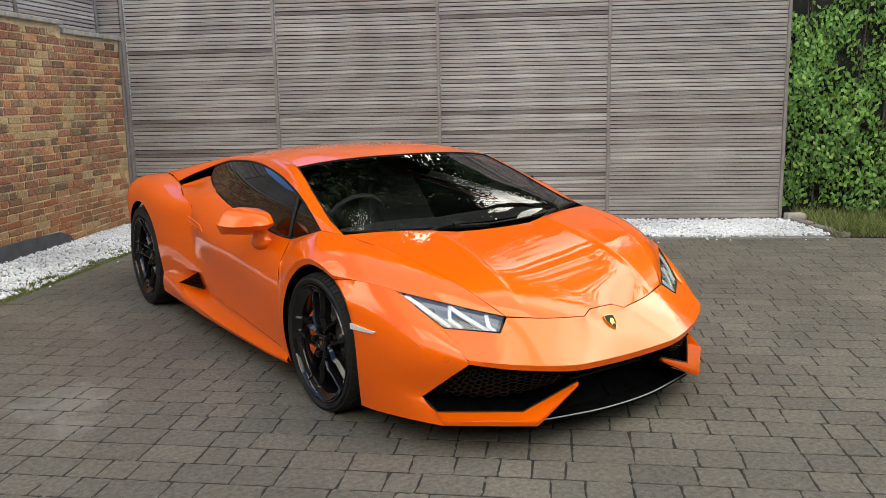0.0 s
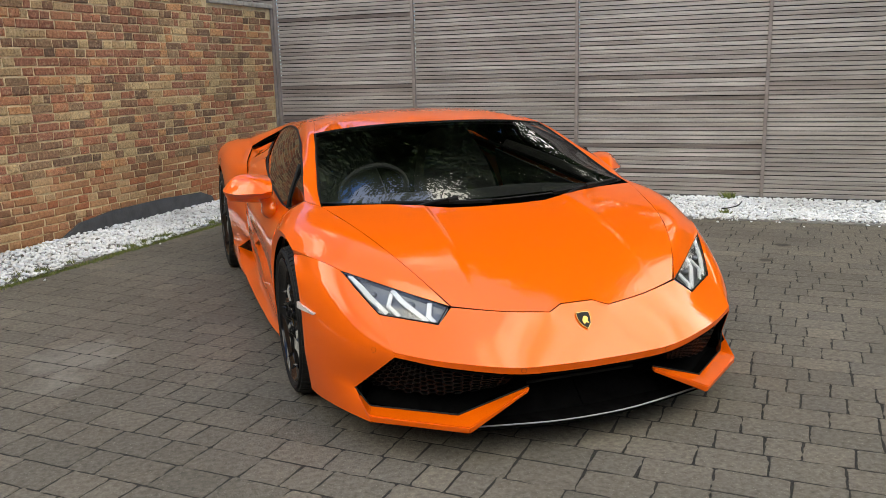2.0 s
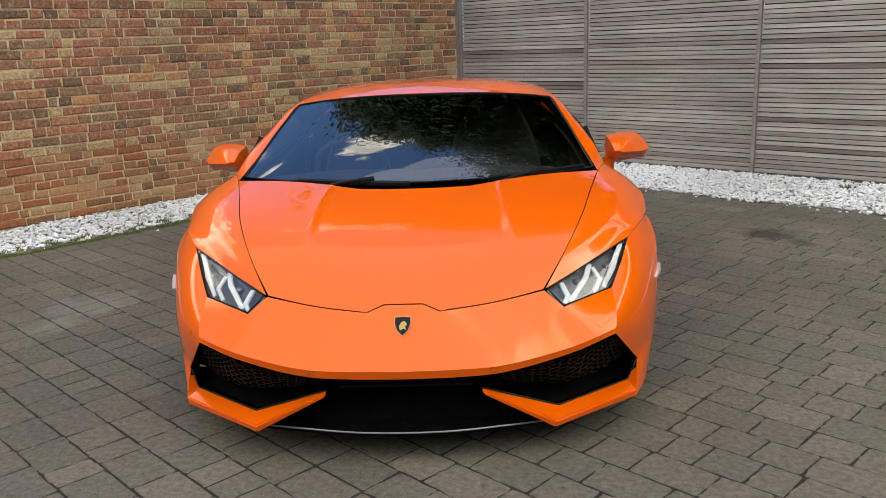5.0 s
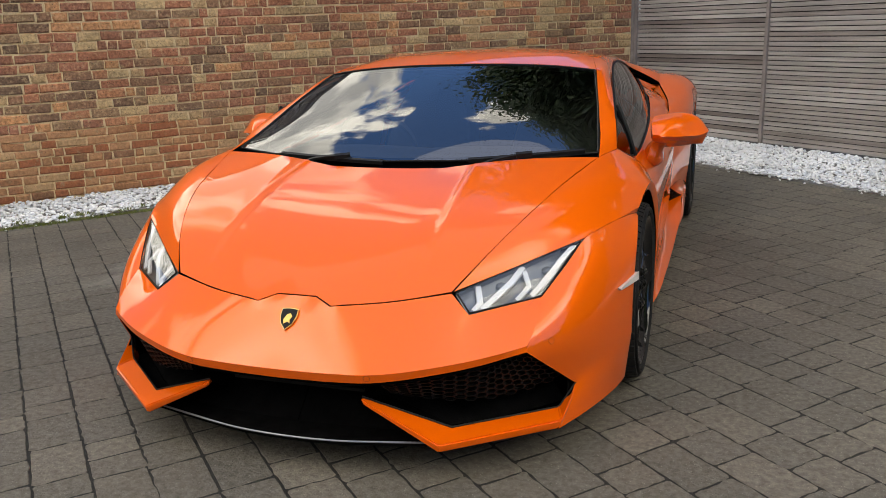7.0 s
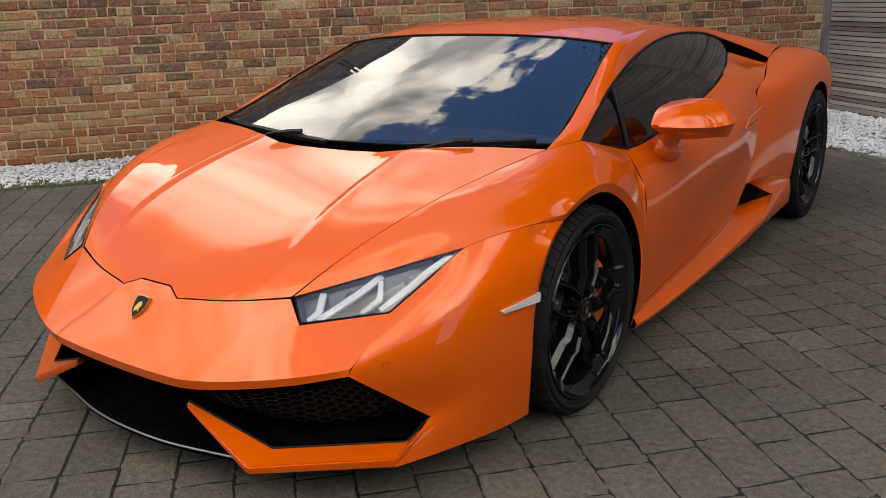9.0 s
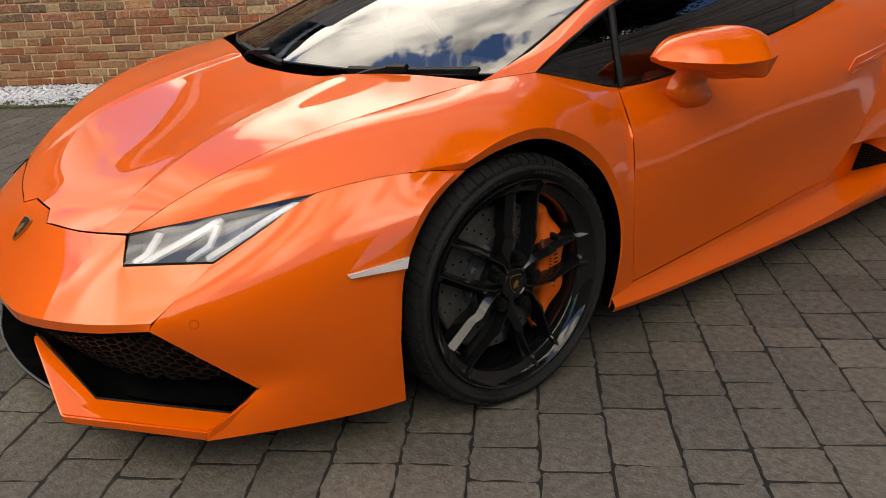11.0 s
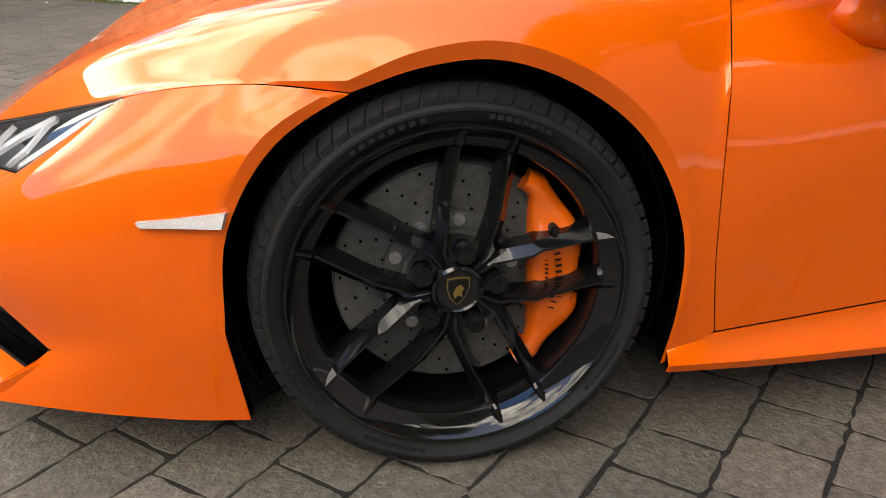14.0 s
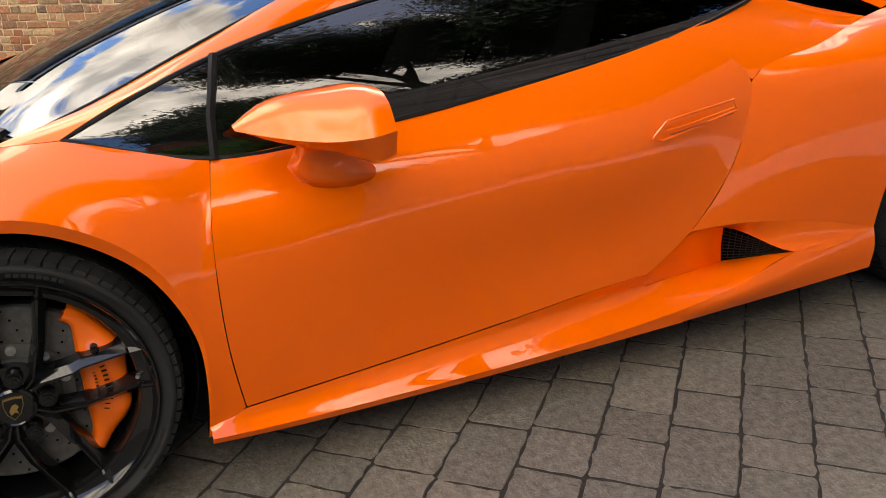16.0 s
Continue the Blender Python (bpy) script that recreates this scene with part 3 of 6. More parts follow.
tagged(make("stone_block", v, f, COPING, smooth=0), "pale stone block at the foot of the fence", "stone block")

# plain unseen rendered walls added behind the camera, closing the yard to low light
for name, x0, y0, x1, y1 in (("wall_east", 11.9, 1.6, 12.1, 13.2), ("wall_south", -.6, 13.0, 11.9, 13.2)):
    tagged(make(name, *placed(box_data((x1 - x0, y1 - y0, 3.3), ((x0 + x1) / 2, -(y0 + y1) / 2, 1.62))), WALLING, smooth=0), "plain weathered rendered wall closing the yard", "wall", kind="structure")
    tagged(make("coping_stone", *placed(box_data((x1 - x0 + .08, y1 - y0 + .08, .06), ((x0 + x1) / 2, -(y0 + y1) / 2, 3.302), .008)), COPING, bpy.data.objects[name], smooth=0))

# white gravel: a heaped bed and loose chips
rng = np.random.default_rng(5)


def chips(n, spread, size, mat, name, label, height):
    """n angular chips as one mesh; spread(n) gives places in yard metres."""
    g = (1 + 5**.5) / 2
    ico = np.array([(-1, g, 0), (1, g, 0), (-1, -g, 0), (1, -g, 0), (0, -1, g), (0, 1, g), (0, -1, -g), (0, 1, -g), (g, 0, -1), (g, 0, 1), (-g, 0, -1), (-g, 0, 1)]) / 1.9
    tri = np.array([(0, 11, 5), (0, 5, 1), (0, 1, 7), (0, 7, 10), (0, 10, 11), (1, 5, 9), (5, 11, 4), (11, 10, 2), (10, 7, 6), (7, 1, 8), (3, 9, 4), (3, 4, 2), (3, 2, 6), (3, 6, 8), (3, 8, 9), (4, 9, 5), (2, 4, 11), (6, 2, 10), (8, 6, 7), (9, 8, 1)])
    xy = spread(n)
    shape = ico[None] * rng.uniform(.62, 1.25, (n, 12, 1)) * rng.uniform(size[0], size[1], (n, 1, 1)) * np.stack([rng.uniform(.8, 1.5, n), rng.uniform(.7, 1.1, n), rng.uniform(.45, .8, n)], 1)[:, None]
    a = rng.uniform(0, 2 * np.pi, n)
    t = rng.uniform(-.5, .5, n)
    c, s, ct, st = np.cos(a), np.sin(a), np.cos(t), np.sin(t)
    x = shape[..., 0] * ct[:, None] + shape[..., 2] * st[:, None]
    z = -shape[..., 0] * st[:, None] + shape[..., 2] * ct[:, None]
    X, Y = x * c[:, None] - shape[..., 1] * s[:, None], x * s[:, None] + shape[..., 1] * c[:, None]
    P = np.stack([X + xy[:, 0, None], Y - xy[:, 1, None], z + height(xy, n)[:, None]], -1).reshape(-1, 3)
    P = np.concatenate([P, np.ones((len(P), 1))], 1) @ np.array(YARD).T
    F = (tri[None] + 12 * np.arange(n)[:, None, None]).reshape(-1, 3)
    me = bpy.data.meshes.new(name)
    me.vertices.add(len(P))
    me.vertices.foreach_set("co", P[:, :3].astype(np.float32).ravel())
    me.loops.add(F.size)
    me.loops.foreach_set("vertex_index", F.astype(np.int32).ravel())
    me.polygons.add(len(F))
    me.polygons.foreach_set("loop_start", np.arange(0, F.size, 3, dtype=np.int32))
    me.update(calc_edges=True)
    me.materials.append(mat)
    return tagged(new(name, me), label, "gravel", kind="stuff")


def bed(n):
    """Along the fence and along the wall, thinning at the paving's edge."""
    k = int(n * .50)
    a = np.stack([rng.uniform(.05, 7.55, k), rng.uniform(0, 1, k)], 1)
    a[:, 1] = .03 + a[:, 1] * (1.20 + .03 * np.sin(a[:, 0] * 5) - .05 * np.clip(a[:, 0] - 5, 0, 3))
    b = np.stack([rng.uniform(0, 1, n - k), rng.uniform(.05, 12.6, n - k)], 1)
    b[:, 0] = .02 + b[:, 0] * (.84 + .03 * np.sin(b[:, 1] * 4.3))
    return np.concatenate([a, b])


def loose(n):
    a = bed(n)
    m = rng.random(n) < .5
    a[m, 1] = 1.22 + rng.exponential(.05, m.sum())
    a[~m, 0] = .86 + rng.exponential(.05, (~m).sum())
    return a


chips(31000, bed, (.010, .020), GRAVEL, "gravel", "bed of bright white marble chippings", lambda xy, n: rng.uniform(.008, .034, n))
chips(160, loose, (.006, .013), GRAVEL, "loose_gravel", "stray white chippings strewn over the paving edge", lambda xy, n: np.full(n, .005))
bed_v, bed_f = joined([box_data((7.5, 1.2, .016), (3.80, -.62, .004)), box_data((.82, 11.4, .0155), (.43, -6.92, .004))])
tagged(make("gravel_base", *placed((bed_v, bed_f)), GRAVEL_BED, smooth=0), "dull base under the white chippings", "gravel", kind="structure")


# grass, moss and hedge
def blades(n, spread, size, mat, name, label, category, lift=0.0, lean=.6, parent=None, kind="stuff"):
    """n narrow folded blades or leaves as one mesh."""
    at = spread(n)
    a = rng.uniform(0, 2 * np.pi, n)
    up = np.stack([np.cos(a) * lean * rng.uniform(.2, 1, n), np.sin(a) * lean * rng.uniform(.2, 1, n), np.ones(n)], 1)
    up /= np.linalg.norm(up, axis=1, keepdims=True)
    side = np.cross(up, np.stack([np.cos(a + 1.3), np.sin(a + 1.3), np.zeros(n)], 1))
    side /= np.linalg.norm(side, axis=1, keepdims=True)
    out_ = np.cross(side, up)
    L, W = rng.uniform(size[0], size[1], n)[:, None], rng.uniform(size[2], size[3], n)[:, None]
    P = np.stack([at, at + up * L * .5 + side * W - out_ * W * .35, at + up * L - out_ * L * .25, at + up * L * .5 - side * W - out_ * W * .35, at + up * L * .52], 1).reshape(-1, 3)
    F = (np.array([(0, 1, 4), (1, 2, 4), (2, 3, 4), (3, 0, 4)])[None] + 5 * np.arange(n)[:, None, None]).reshape(-1, 3)
    me = bpy.data.meshes.new(name)
    me.vertices.add(len(P))
    me.vertices.foreach_set("co", P.astype(np.float32).ravel())
    me.loops.add(F.size)
    me.loops.foreach_set("vertex_index", F.astype(np.int32).ravel())
    me.polygons.add(len(F))
    me.polygons.foreach_set("loop_start", np.arange(0, F.size, 3, dtype=np.int32))
    me.update(calc_edges=True)
    me.materials.append(mat)
    ob = new(name, me)
    if parent:
        ob.parent = parent
        return ob
    return tagged(ob, label, category, kind=kind)


def in_yard(x, y, z):
    P = np.stack([x, -y, z, np.ones_like(x)], 1) @ np.array(YARD).T
    return P[:, :3]


def moss_strip(n):
    y = rng.uniform(.9, 12.6, n)
    keep = np.sin(y * 2.1) + .7 * np.sin(y * 5.3 + 1) + .5 * np.sin(y * 17) + rng.normal(0, .4, n)
    x = .895 + rng.normal(0, .014, n) * (1 + .7 * (keep > .4)) - .02 * (keep > .9)
    return in_yard(x, y, np.full(n, -.002))


def moss_clumps(n):
    """Ragged tufts that creep from the strip into the chippings."""
    y = rng.uniform(1.2, 12.4, 70)
    at = np.stack([.86 - np.abs(rng.normal(0, .05, 70)), y], 1)[rng.integers(0, 70, n)] + rng.normal(0, .022, (n, 2))
    return in_yard(at[:, 0], at[:, 1], np.full(n, .018))


blades(17000, moss_strip, (.008, .026, .002, .0045), MOSS, "moss", "low moss and grass along the edge of the gravel", "moss")
blades(2600, moss_clumps, (.016, .042, .002, .0045), MOSS, "grass_tufts", "ragged grass tufts growing into the edge of white chippings", "grass", lean=1.1)


def verge(n):
    x = rng.uniform(7.62, 11.0, n)
    y = rng.uniform(-.3, 1.12, n)
    return in_yard(x, y, np.full(n, -.02))


blades(9000, verge, (.05, .20, .004, .009), MOSS, "grass", "rough grass verge below the hedge", "grass", lean=.9)
tagged(make("verge_soil", *placed(box_data((4.0, 2.4, .03), (9.65, .06, -.012))), SOIL, smooth=0), "dark soil under the grass verge", "soil", kind="structure")


def hedge_shell(n):
    x = rng.uniform(7.42, 12.5, n)
    z = .08 + (2.62 - .10 * np.clip(x - 8.5, 0, 4)) * rng.random(n) ** .85
    depth = np.abs(rng.normal(0, .28, n))
    front = -.22 + .14 * np.sin(x * 3.1 + z * 2.3) + .14 * np.sin(x * 7.1 - z * 5.3) + .06 * np.sin(x * 13 + z * 11) - .12 * (z > 2.2)
    return in_yard(x, front - depth, z)


hedge = tagged(empty("hedge", yard(10, -.6)), "dense bright green broad-leaved hedge beside the fence", "hedge")
for i in range(46):
    a = yard(7.55 + i * .108, -.55 + .15 * math.sin(i * 2.3), -.03) - hedge.location
    b = a + Vector((random.uniform(-.2, .2), random.uniform(-.2, .2), 2.5))
    make("stem", *tube([a, (a + b) / 2 + Vector((random.uniform(-.1, .1), random.uniform(-.1, .1), 0)), b], [.016, .012, .004], 5), BARK, hedge, smooth=0)
off = np.array(hedge.location)
blades(34000, lambda n: hedge_shell(n) - off, (.04, .085, .013, .026), LEAF, "leaves", "", "", lean=1.6, parent=hedge)
# solid dark box added inside the leaves, in place of the hedge's inner shade
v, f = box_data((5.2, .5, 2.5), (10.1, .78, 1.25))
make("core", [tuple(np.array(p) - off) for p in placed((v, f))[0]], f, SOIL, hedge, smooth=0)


# trees beyond the fence, mirrored in the glass and paint
def tree(foot, crown, radius, seed, leaves):
    r = random.Random(seed)
    t = tagged(empty("tree", foot), "tall broad-leaved tree in full dark green leaf", "tree", "trees beyond the fence")
    top = Vector(crown) - Vector(foot)
    mid = Vector((top.x * .3, top.y * .3, top.z * .55))
    make("trunk", *tube([(0, 0, -.1), mid * .5, mid, top * .9], [.26, .22, .16, .06], 9), BARK, t)
    for i in range(16):
        w = Vector((r.uniform(-1, 1), r.uniform(-1, 1), r.uniform(-.45, .9)))
        tip = top + Vector((w.x * radius[0], w.y * radius[1], w.z * radius[2])) * .8
        base = mid.lerp(top, r.uniform(0, .7))
        make("limb", *tube([base, base.lerp(tip, .5) + Vector((0, 0, .3)), tip], [.09, .05, .015], 6), BARK, t)

    def spread(n):
        way = rng.normal(0, 1, (300, 3))
        way /= np.linalg.norm(way, axis=1, keepdims=True)
        clumps = np.array(top) + way * rng.random((300, 1)) ** .42 * np.array(radius) * .93
        return clumps[rng.integers(0, 300, n)] + rng.normal(0, 1, (n, 3)) * np.array((.36, .36, .26))

    blades(leaves, spread, (.11, .20, .045, .075), CROWN, "crown", "", "", lean=2.0, parent=t)
    return t


tree((5.2, 10.0, 0), (4.2, 7.6, 9.0), (5.0, 3.7, 3.0), 3, 62000)
tree((1.6, 13.0, 0), (0.5, 10.4, 9.0), (3.8, 3.2, 3.0), 4, 60000)
tree((9.6, 5.6, 0), (6.0, 3.2, 9.7), (2.7, 3.0, 2.2), 5, 26000)
tree((9.8, 9.3, 0), (9.0, 8.3, 5.0), (3.6, 3.6, 2.6), 12, 50000)
tree((12.5, 2.5, 0), (10.8, 2.2, 6.0), (2.6, 3.4, 2.6), 8, 34000)


# weeds and a scrap of black cable in the gravel
def tuft(at, n, high):
    at = Vector(at)
    return blades(n, lambda k: np.array(at) + np.column_stack([rng.normal(0, .022, k), rng.normal(0, .022, k), np.zeros(k)]), (high * .5, high, .004, .009), MOSS, "weed", "small green weed growing through white gravel", "weed", lean=1.2, kind="")


tuft((3.383, 2.656, .015), 40, .06)
tuft((3.967, 3.338, .015), 60, .11)
tuft((3.322, 3.491, .015), 30, .07)
ring = [Vector((3.478 + .020 * math.cos(a), 2.782 + .020 * math.sin(a), .042)) for a in np.linspace(-.4, 5.6, 12)]
lead = [Vector(p) for p in glide([ring[-1], (3.56, 2.79, .044), (3.67, 2.83, .048), (3.764, 2.897, .070)], 5)]
tagged(make("cable", *tube(ring + lead[1:], .0055, 6), SATIN_BLACK), "short scrap of black cable lying on white gravel", "cable")

# brick house standing behind the hedge
house = tagged(empty("house", yard(12.0, -4.2)), "dark red brick house wall behind the hedge", "house")
v, f = box_data((9.0, .3, 5.2), (0, 0, 2.6))
make("wall", [tuple(Matrix.Rotation(YAW, 3, "Z") @ Vector(p)) for p in v], f, MORTAR, house, smooth=0)
house_bricks = []
for i in range(26):
    for k in range(38):
        house_bricks.append(box_data((.222, .03, .066), (-4.35 + k * .232 + (i % 2) * .11, -.152, 3.15 + i * .076), .003))
v, f = joined(house_bricks)
tagged(make("bricks", [tuple(Matrix.Rotation(YAW, 3, "Z") @ Vector(p)) for p in v], f, HOUSE_BRICK, house, smooth=0), kind="stuff")
v, f = box_data((9.3, 1.2, .12), (0, .3, 5.26), .01)
make("roof", [tuple(Matrix.Rotation(YAW, 3, "Z") @ Vector(p)) for p in v], f, TAR, house, smooth=0)

# a plain low building beyond the brick wall, seen only in the glass and paint
outbuilding = tagged(empty("outbuilding", yard(-4.2, 8.5)), "low grey rendered outbuilding with a flat roof", "building")
for name, size, at, mat in (("wall", (3.6, 12.0, 3.6), (0, 0, 1.8), TAR), ("roof", (3.9, 12.3, .12), (0, 0, 3.66), DEEP_BLACK), ("gutter", (.12, 12.2, .10), (1.97, 0, 3.52), LAMP_GREY),
                            ("window", (.04, 1.2, .8), (1.81, 2.2, 2.9), SIDE_GLASS), ("window", (.04, 1.2, .8), (1.81, -2.6, 2.9), SIDE_GLASS)):
    v, f = box_data(size, at, .01, None)
    make(name, [tuple(Matrix.Rotation(YAW, 3, "Z") @ Vector(p)) for p in v], f, mat, outbuilding, smooth=0)


# ---- the car: x to its left, y to its rear, z up, its front axle at y = 0 ----
car = tagged(empty("sports_car"), "glossy orange two-seat sports car parked on grey block paving", "car")


def both(name, data, mat, label="", parent=None, smooth=35):
    return [make(name, *d, mat, parent or car, label, smooth) for d in (data, flip(data))]


# bonnet, front edge first, from the middle outwards
HOOD = [
    [(0, -.838, .503), (.064, -.836, .502), (.119, -.860, .484), (.29, -.824, .497), (.464, -.764, .520)],
    [(0, -.70, .578), (.075, -.70, .578), (.15, -.70, .577), (.375, -.665, .589), (.535, -.655, .598)],
    [(0, -.48, .668), (.085, -.48, .668), (.17, -.475, .668), (.355, -.46, .680), (.635, -.42, .700)],
    [(0, -.28, .727), (.10, -.28, .727), (.20, -.275, .728), (.335, -.24, .746), (.70, -.18, .753)],
    [(0, -.135, .763), (.11, -.132, .763), (.22, -.115, .764), (.335, -.085, .774), (.758, .037, .788)],
]
HOOD_ROWS = [row[:3] + [tuple(np.array(row[2]) * (1 - k) + np.array(row[4]) * k + np.array((0, 0, .012 * math.sin(math.pi * k)))) if n else row[3] for k in (.5,)] + row[4:] for n, row in enumerate(HOOD)]
g = fair(whole(surface(HOOD_ROWS, 6, 6, (1, 2))), 1e4)
g = np.swapaxes(glide(np.swapaxes(g, 0, 1), 5), 0, 1)
# a raised fold down each side of the bonnet, dying away towards the nose
for i, row in enumerate(g):
    for p in row:
        fold = .338 + .035 * min(max((-.10 - p[1]) / .55, 0), 1)
        u = abs(p[0]) - fold
        rise = .0100 * min(max((p[1] + .80) / .40, 0), 1)
        p[2] += rise * (math.exp(-(u / .009) ** 2) if u < 0 else math.exp(-u / .045)) * (1 if i < len(g) - 1 else .3)
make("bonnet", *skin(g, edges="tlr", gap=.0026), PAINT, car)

# nose of the bumper, from the middle outwards, top to bottom
NOSE = [
    [(0, -.838, .503), (0, -.898, .449), (0, -.962, .375), (0, -1.006, .335), (0, -1.000, .307)],
    [(.064, -.836, .502), (.066, -.90, .448), (.07, -.962, .375), (.075, -1.006, .336), (.075, -1.000, .308)],
    [(.119, -.860, .484), (.125, -.906, .442), (.14, -.962, .375), (.15, -1.005, .337), (.15, -.999, .309)],
    [(.29, -.824, .497), (.29, -.885, .438), (.29, -.956, .376), (.29, -.999, .343), (.29, -.994, .317)],
    [(.466, -.768, .519), (.475, -.842, .445), (.47, -.902, .393), (.475, -.944, .363), (.475, -.940, .340)],
    [(.526, -.804, .4715), (.556, -.829, .43), (.585, -.862, .396), (.59, -.889, .379), (.59, -.886, .358)],
    [(.616, -.735, .4825), (.645, -.794, .4365), (.648, -.832, .405), (.645, -.854, .388), (.645, -.852, .369)],
    [(.706, -.666, .493), (.707, -.754, .440), (.702, -.795, .411), (.697, -.815, .397), (.696, -.821, .380)],
]
crisp, soft_ = surface(NOSE, 7, 5, (3,), (1, 2, 4, 5)), surface(NOSE, 7, 5, (3,), (1, 2))
for j in range(crisp.shape[1]):
    crisp[:, j] += (soft_[:, j] - crisp[:, j]) * min(j / 7, 1)
nose_grid = whole(np.swapaxes(crisp, 0, 1))
nose_grid[:22] = fair(nose_grid[:22], 2.5e3)
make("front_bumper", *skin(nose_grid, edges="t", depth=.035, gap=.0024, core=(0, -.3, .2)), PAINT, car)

# side of the bumper, front edge to wheel arch, top to bottom
FLANK = [
    [(.706, -.666, .493), (.755, -.562, .560), (.797, -.462, .622), (.886, -.275, .648), (.926, -.145, .640)],
    [(.707, -.754, .440), (.781, -.652, .496), (.848, -.505, .545), (.912, -.345, .568), (.935, -.255, .575)],
    [(.696, -.821, .380), (.794, -.692, .413), (.872, -.525, .440), (.914, -.42, .452), (.936, -.332, .455)],
    [(.802, -.646, .224), (.855, -.56, .25), (.895, -.47, .27), (.918, -.40, .282), (.932, -.355, .29)],
    [(.776, -.768, .131), (.835, -.62, .127), (.873, -.50, .123), (.895, -.41, .12), (.908, -.337, .12)],
]
def lipped(rows, amount, band, seam_row=-1):
    """The rows with a crease let in beside the wheel arch, beyond which the metal turns under."""
    result = []
    for i, (row, k, b) in enumerate(zip(rows, amount, band)):
        e, n = np.array(row[-1]), np.array(row[-2])
        share = min(b / np.linalg.norm(n - e), .6)
        ray = np.array((0, e[1], e[2] - .33))
        q = 0 if i == seam_row else k
        c = e + q * (b * ray / np.linalg.norm(ray) + np.array((.0035 + (n - e)[0] * share, 0, 0))) + (1 - q) * (n - e) * share
        result.append([*row[:-1], tuple(c), tuple(e - np.array((.014 * k, 0, .008 * k)))])
    return result


# front wing
WING = [
    [(.470, -.765, .522), (.585, -.663, .5560), (.695, -.558, .5905), (.797, -.462, .623)],
    [(.535, -.655, .598), (.645, -.56, .636), (.745, -.46, .650), (.835, -.39, .638)],
    [(.635, -.42, .700), (.725, -.36, .712), (.815, -.305, .702), (.886, -.275, .648)],
    [(.70, -.18, .753), (.785, -.16, .765), (.868, -.15, .742), (.926, -.145, .640)],
    [(.728, -.075, .770), (.810, -.062, .782), (.887, -.055, .753), (.937, -.048, .671)],
    [(.758, .037, .788), (.833, .04, .796), (.903, .045, .760), (.943, .05, .679)],
]
WING_REAR = [
    [(.803, .174, .797), (.865, .18, .785), (.922, .19, .730), (.947, .19, .627)],
    [(.835, .443, .727), (.885, .40, .705), (.930, .335, .640), (.947, .275, .555)],
    [(.915, .417, .617), (.927, .40, .58), (.941, .375, .52), (.946, .328, .465)],
    [(.935, .410, .472), (.938, .395, .45), (.942, .375, .42), (.942, .353, .385)],
    [(.935, .414, .341), (.937, .40, .32), (.937, .38, .285), (.934, .357, .255)],
    [(.925, .432, .200), (.924, .41, .185), (.920, .38, .165), (.914, .345, .140)],
]
rows = lipped(WING + WING_REAR, (0, 0, 0, .8, 1, 1, 1, .8, .5, .2, .1, 0), (.004, .004, .004, .014, .018, .020, .021, .020, .018, .015, .012, .010))
g = surface(rows, 6, 6, (3,))
crisp = surface(rows, 6, 6, (3,), (6, 7, 8))
corner = surface(rows, 6, 6, (3,), (3,))
for j in range(7):
    g[:, j] += (crisp[:, j] - g[:, j]) * (1 - j / 7)
g[:, 18:] = corner[:, 18:]
g[:, :19] = fair(g[:, :19], 3e4)
wing_edge = g[30:37, 0].copy()
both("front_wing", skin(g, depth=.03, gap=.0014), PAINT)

# the bumper side meets the wing along one seam
seam = g[:19, -1]
g = surface(lipped(FLANK, (.8, .6, .35, .15, 0), (.020, .020, .018, .015, .012), 0), 6, 6, (4,), (3,))
n = 24
for p in g[0]:
    if p[1] > seam[0, 1]:
        p[0], p[2] = np.interp(p[1], seam[:, 1], seam[:, 0]), np.interp(p[1], seam[:, 1], seam[:, 2])
for i in range(12, 19):
    s_ = (i - 12) / 6
    away = np.array(FLANK[2][0]) * (1 - s_) + np.array(FLANK[3][0]) * s_ - g[i, 0]
    for j in range(10):
        g[i, j] += away * (1 - j / 10) ** 2
g[:19, :n + 1] = fair(g[:19, :n + 1])
flank_grid = g.copy()
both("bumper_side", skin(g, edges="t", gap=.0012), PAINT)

# door
DOOR = [
    [(.835, .443, .727), (.836, .82, .753), (.821, 1.2, .797), (.797, 1.45, .832), (.776, 1.604, .857)],
    [(.915, .417, .617), (.924, .80, .620), (.928, 1.17, .634), (.918, 1.52, .665), (.870, 1.810, .742)],
    [(.935, .410, .472), (.922, .80, .470), (.913, 1.14, .480), (.908, 1.46, .500), (.897, 1.765, .580)],
    [(.935, .414, .341), (.914, .80, .330), (.902, 1.12, .345), (.899, 1.38, .365), (.900, 1.650, .400)],
    [(.925, .432, .200), (.912, .80, .222), (.908, 1.10, .248), (.905, 1.33, .271), (.900, 1.489, .278)],
]
g = fair(surface(DOOR, 7, 6), 1e5)
door_foot = g[-1].copy()
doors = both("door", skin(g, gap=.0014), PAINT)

# door handle: a long hexagonal flap let into the door
for s, d in zip((1, -1), doors):
    v, f = joined([tube([(s * .932, y, z) for y, z in ((1.463, .652), (1.50, .688), (1.70, .716), (1.712, .688), (1.49, .640), (1.463, .652))], .0030, 6),
                   tube([(s * .931, y, z) for y, z in ((1.50, .664), (1.55, .668), (1.705, .695))], .0026, 6)])
    make("handle", v, f, PAINT, d)
    # thin black bar drawn for the shadow line along the handle
    make("handle_gap", *tube([(s * .9335, y, z) for y, z in ((1.51, .653), (1.702, .682))], .0010, 5), SATIN_BLACK, d)

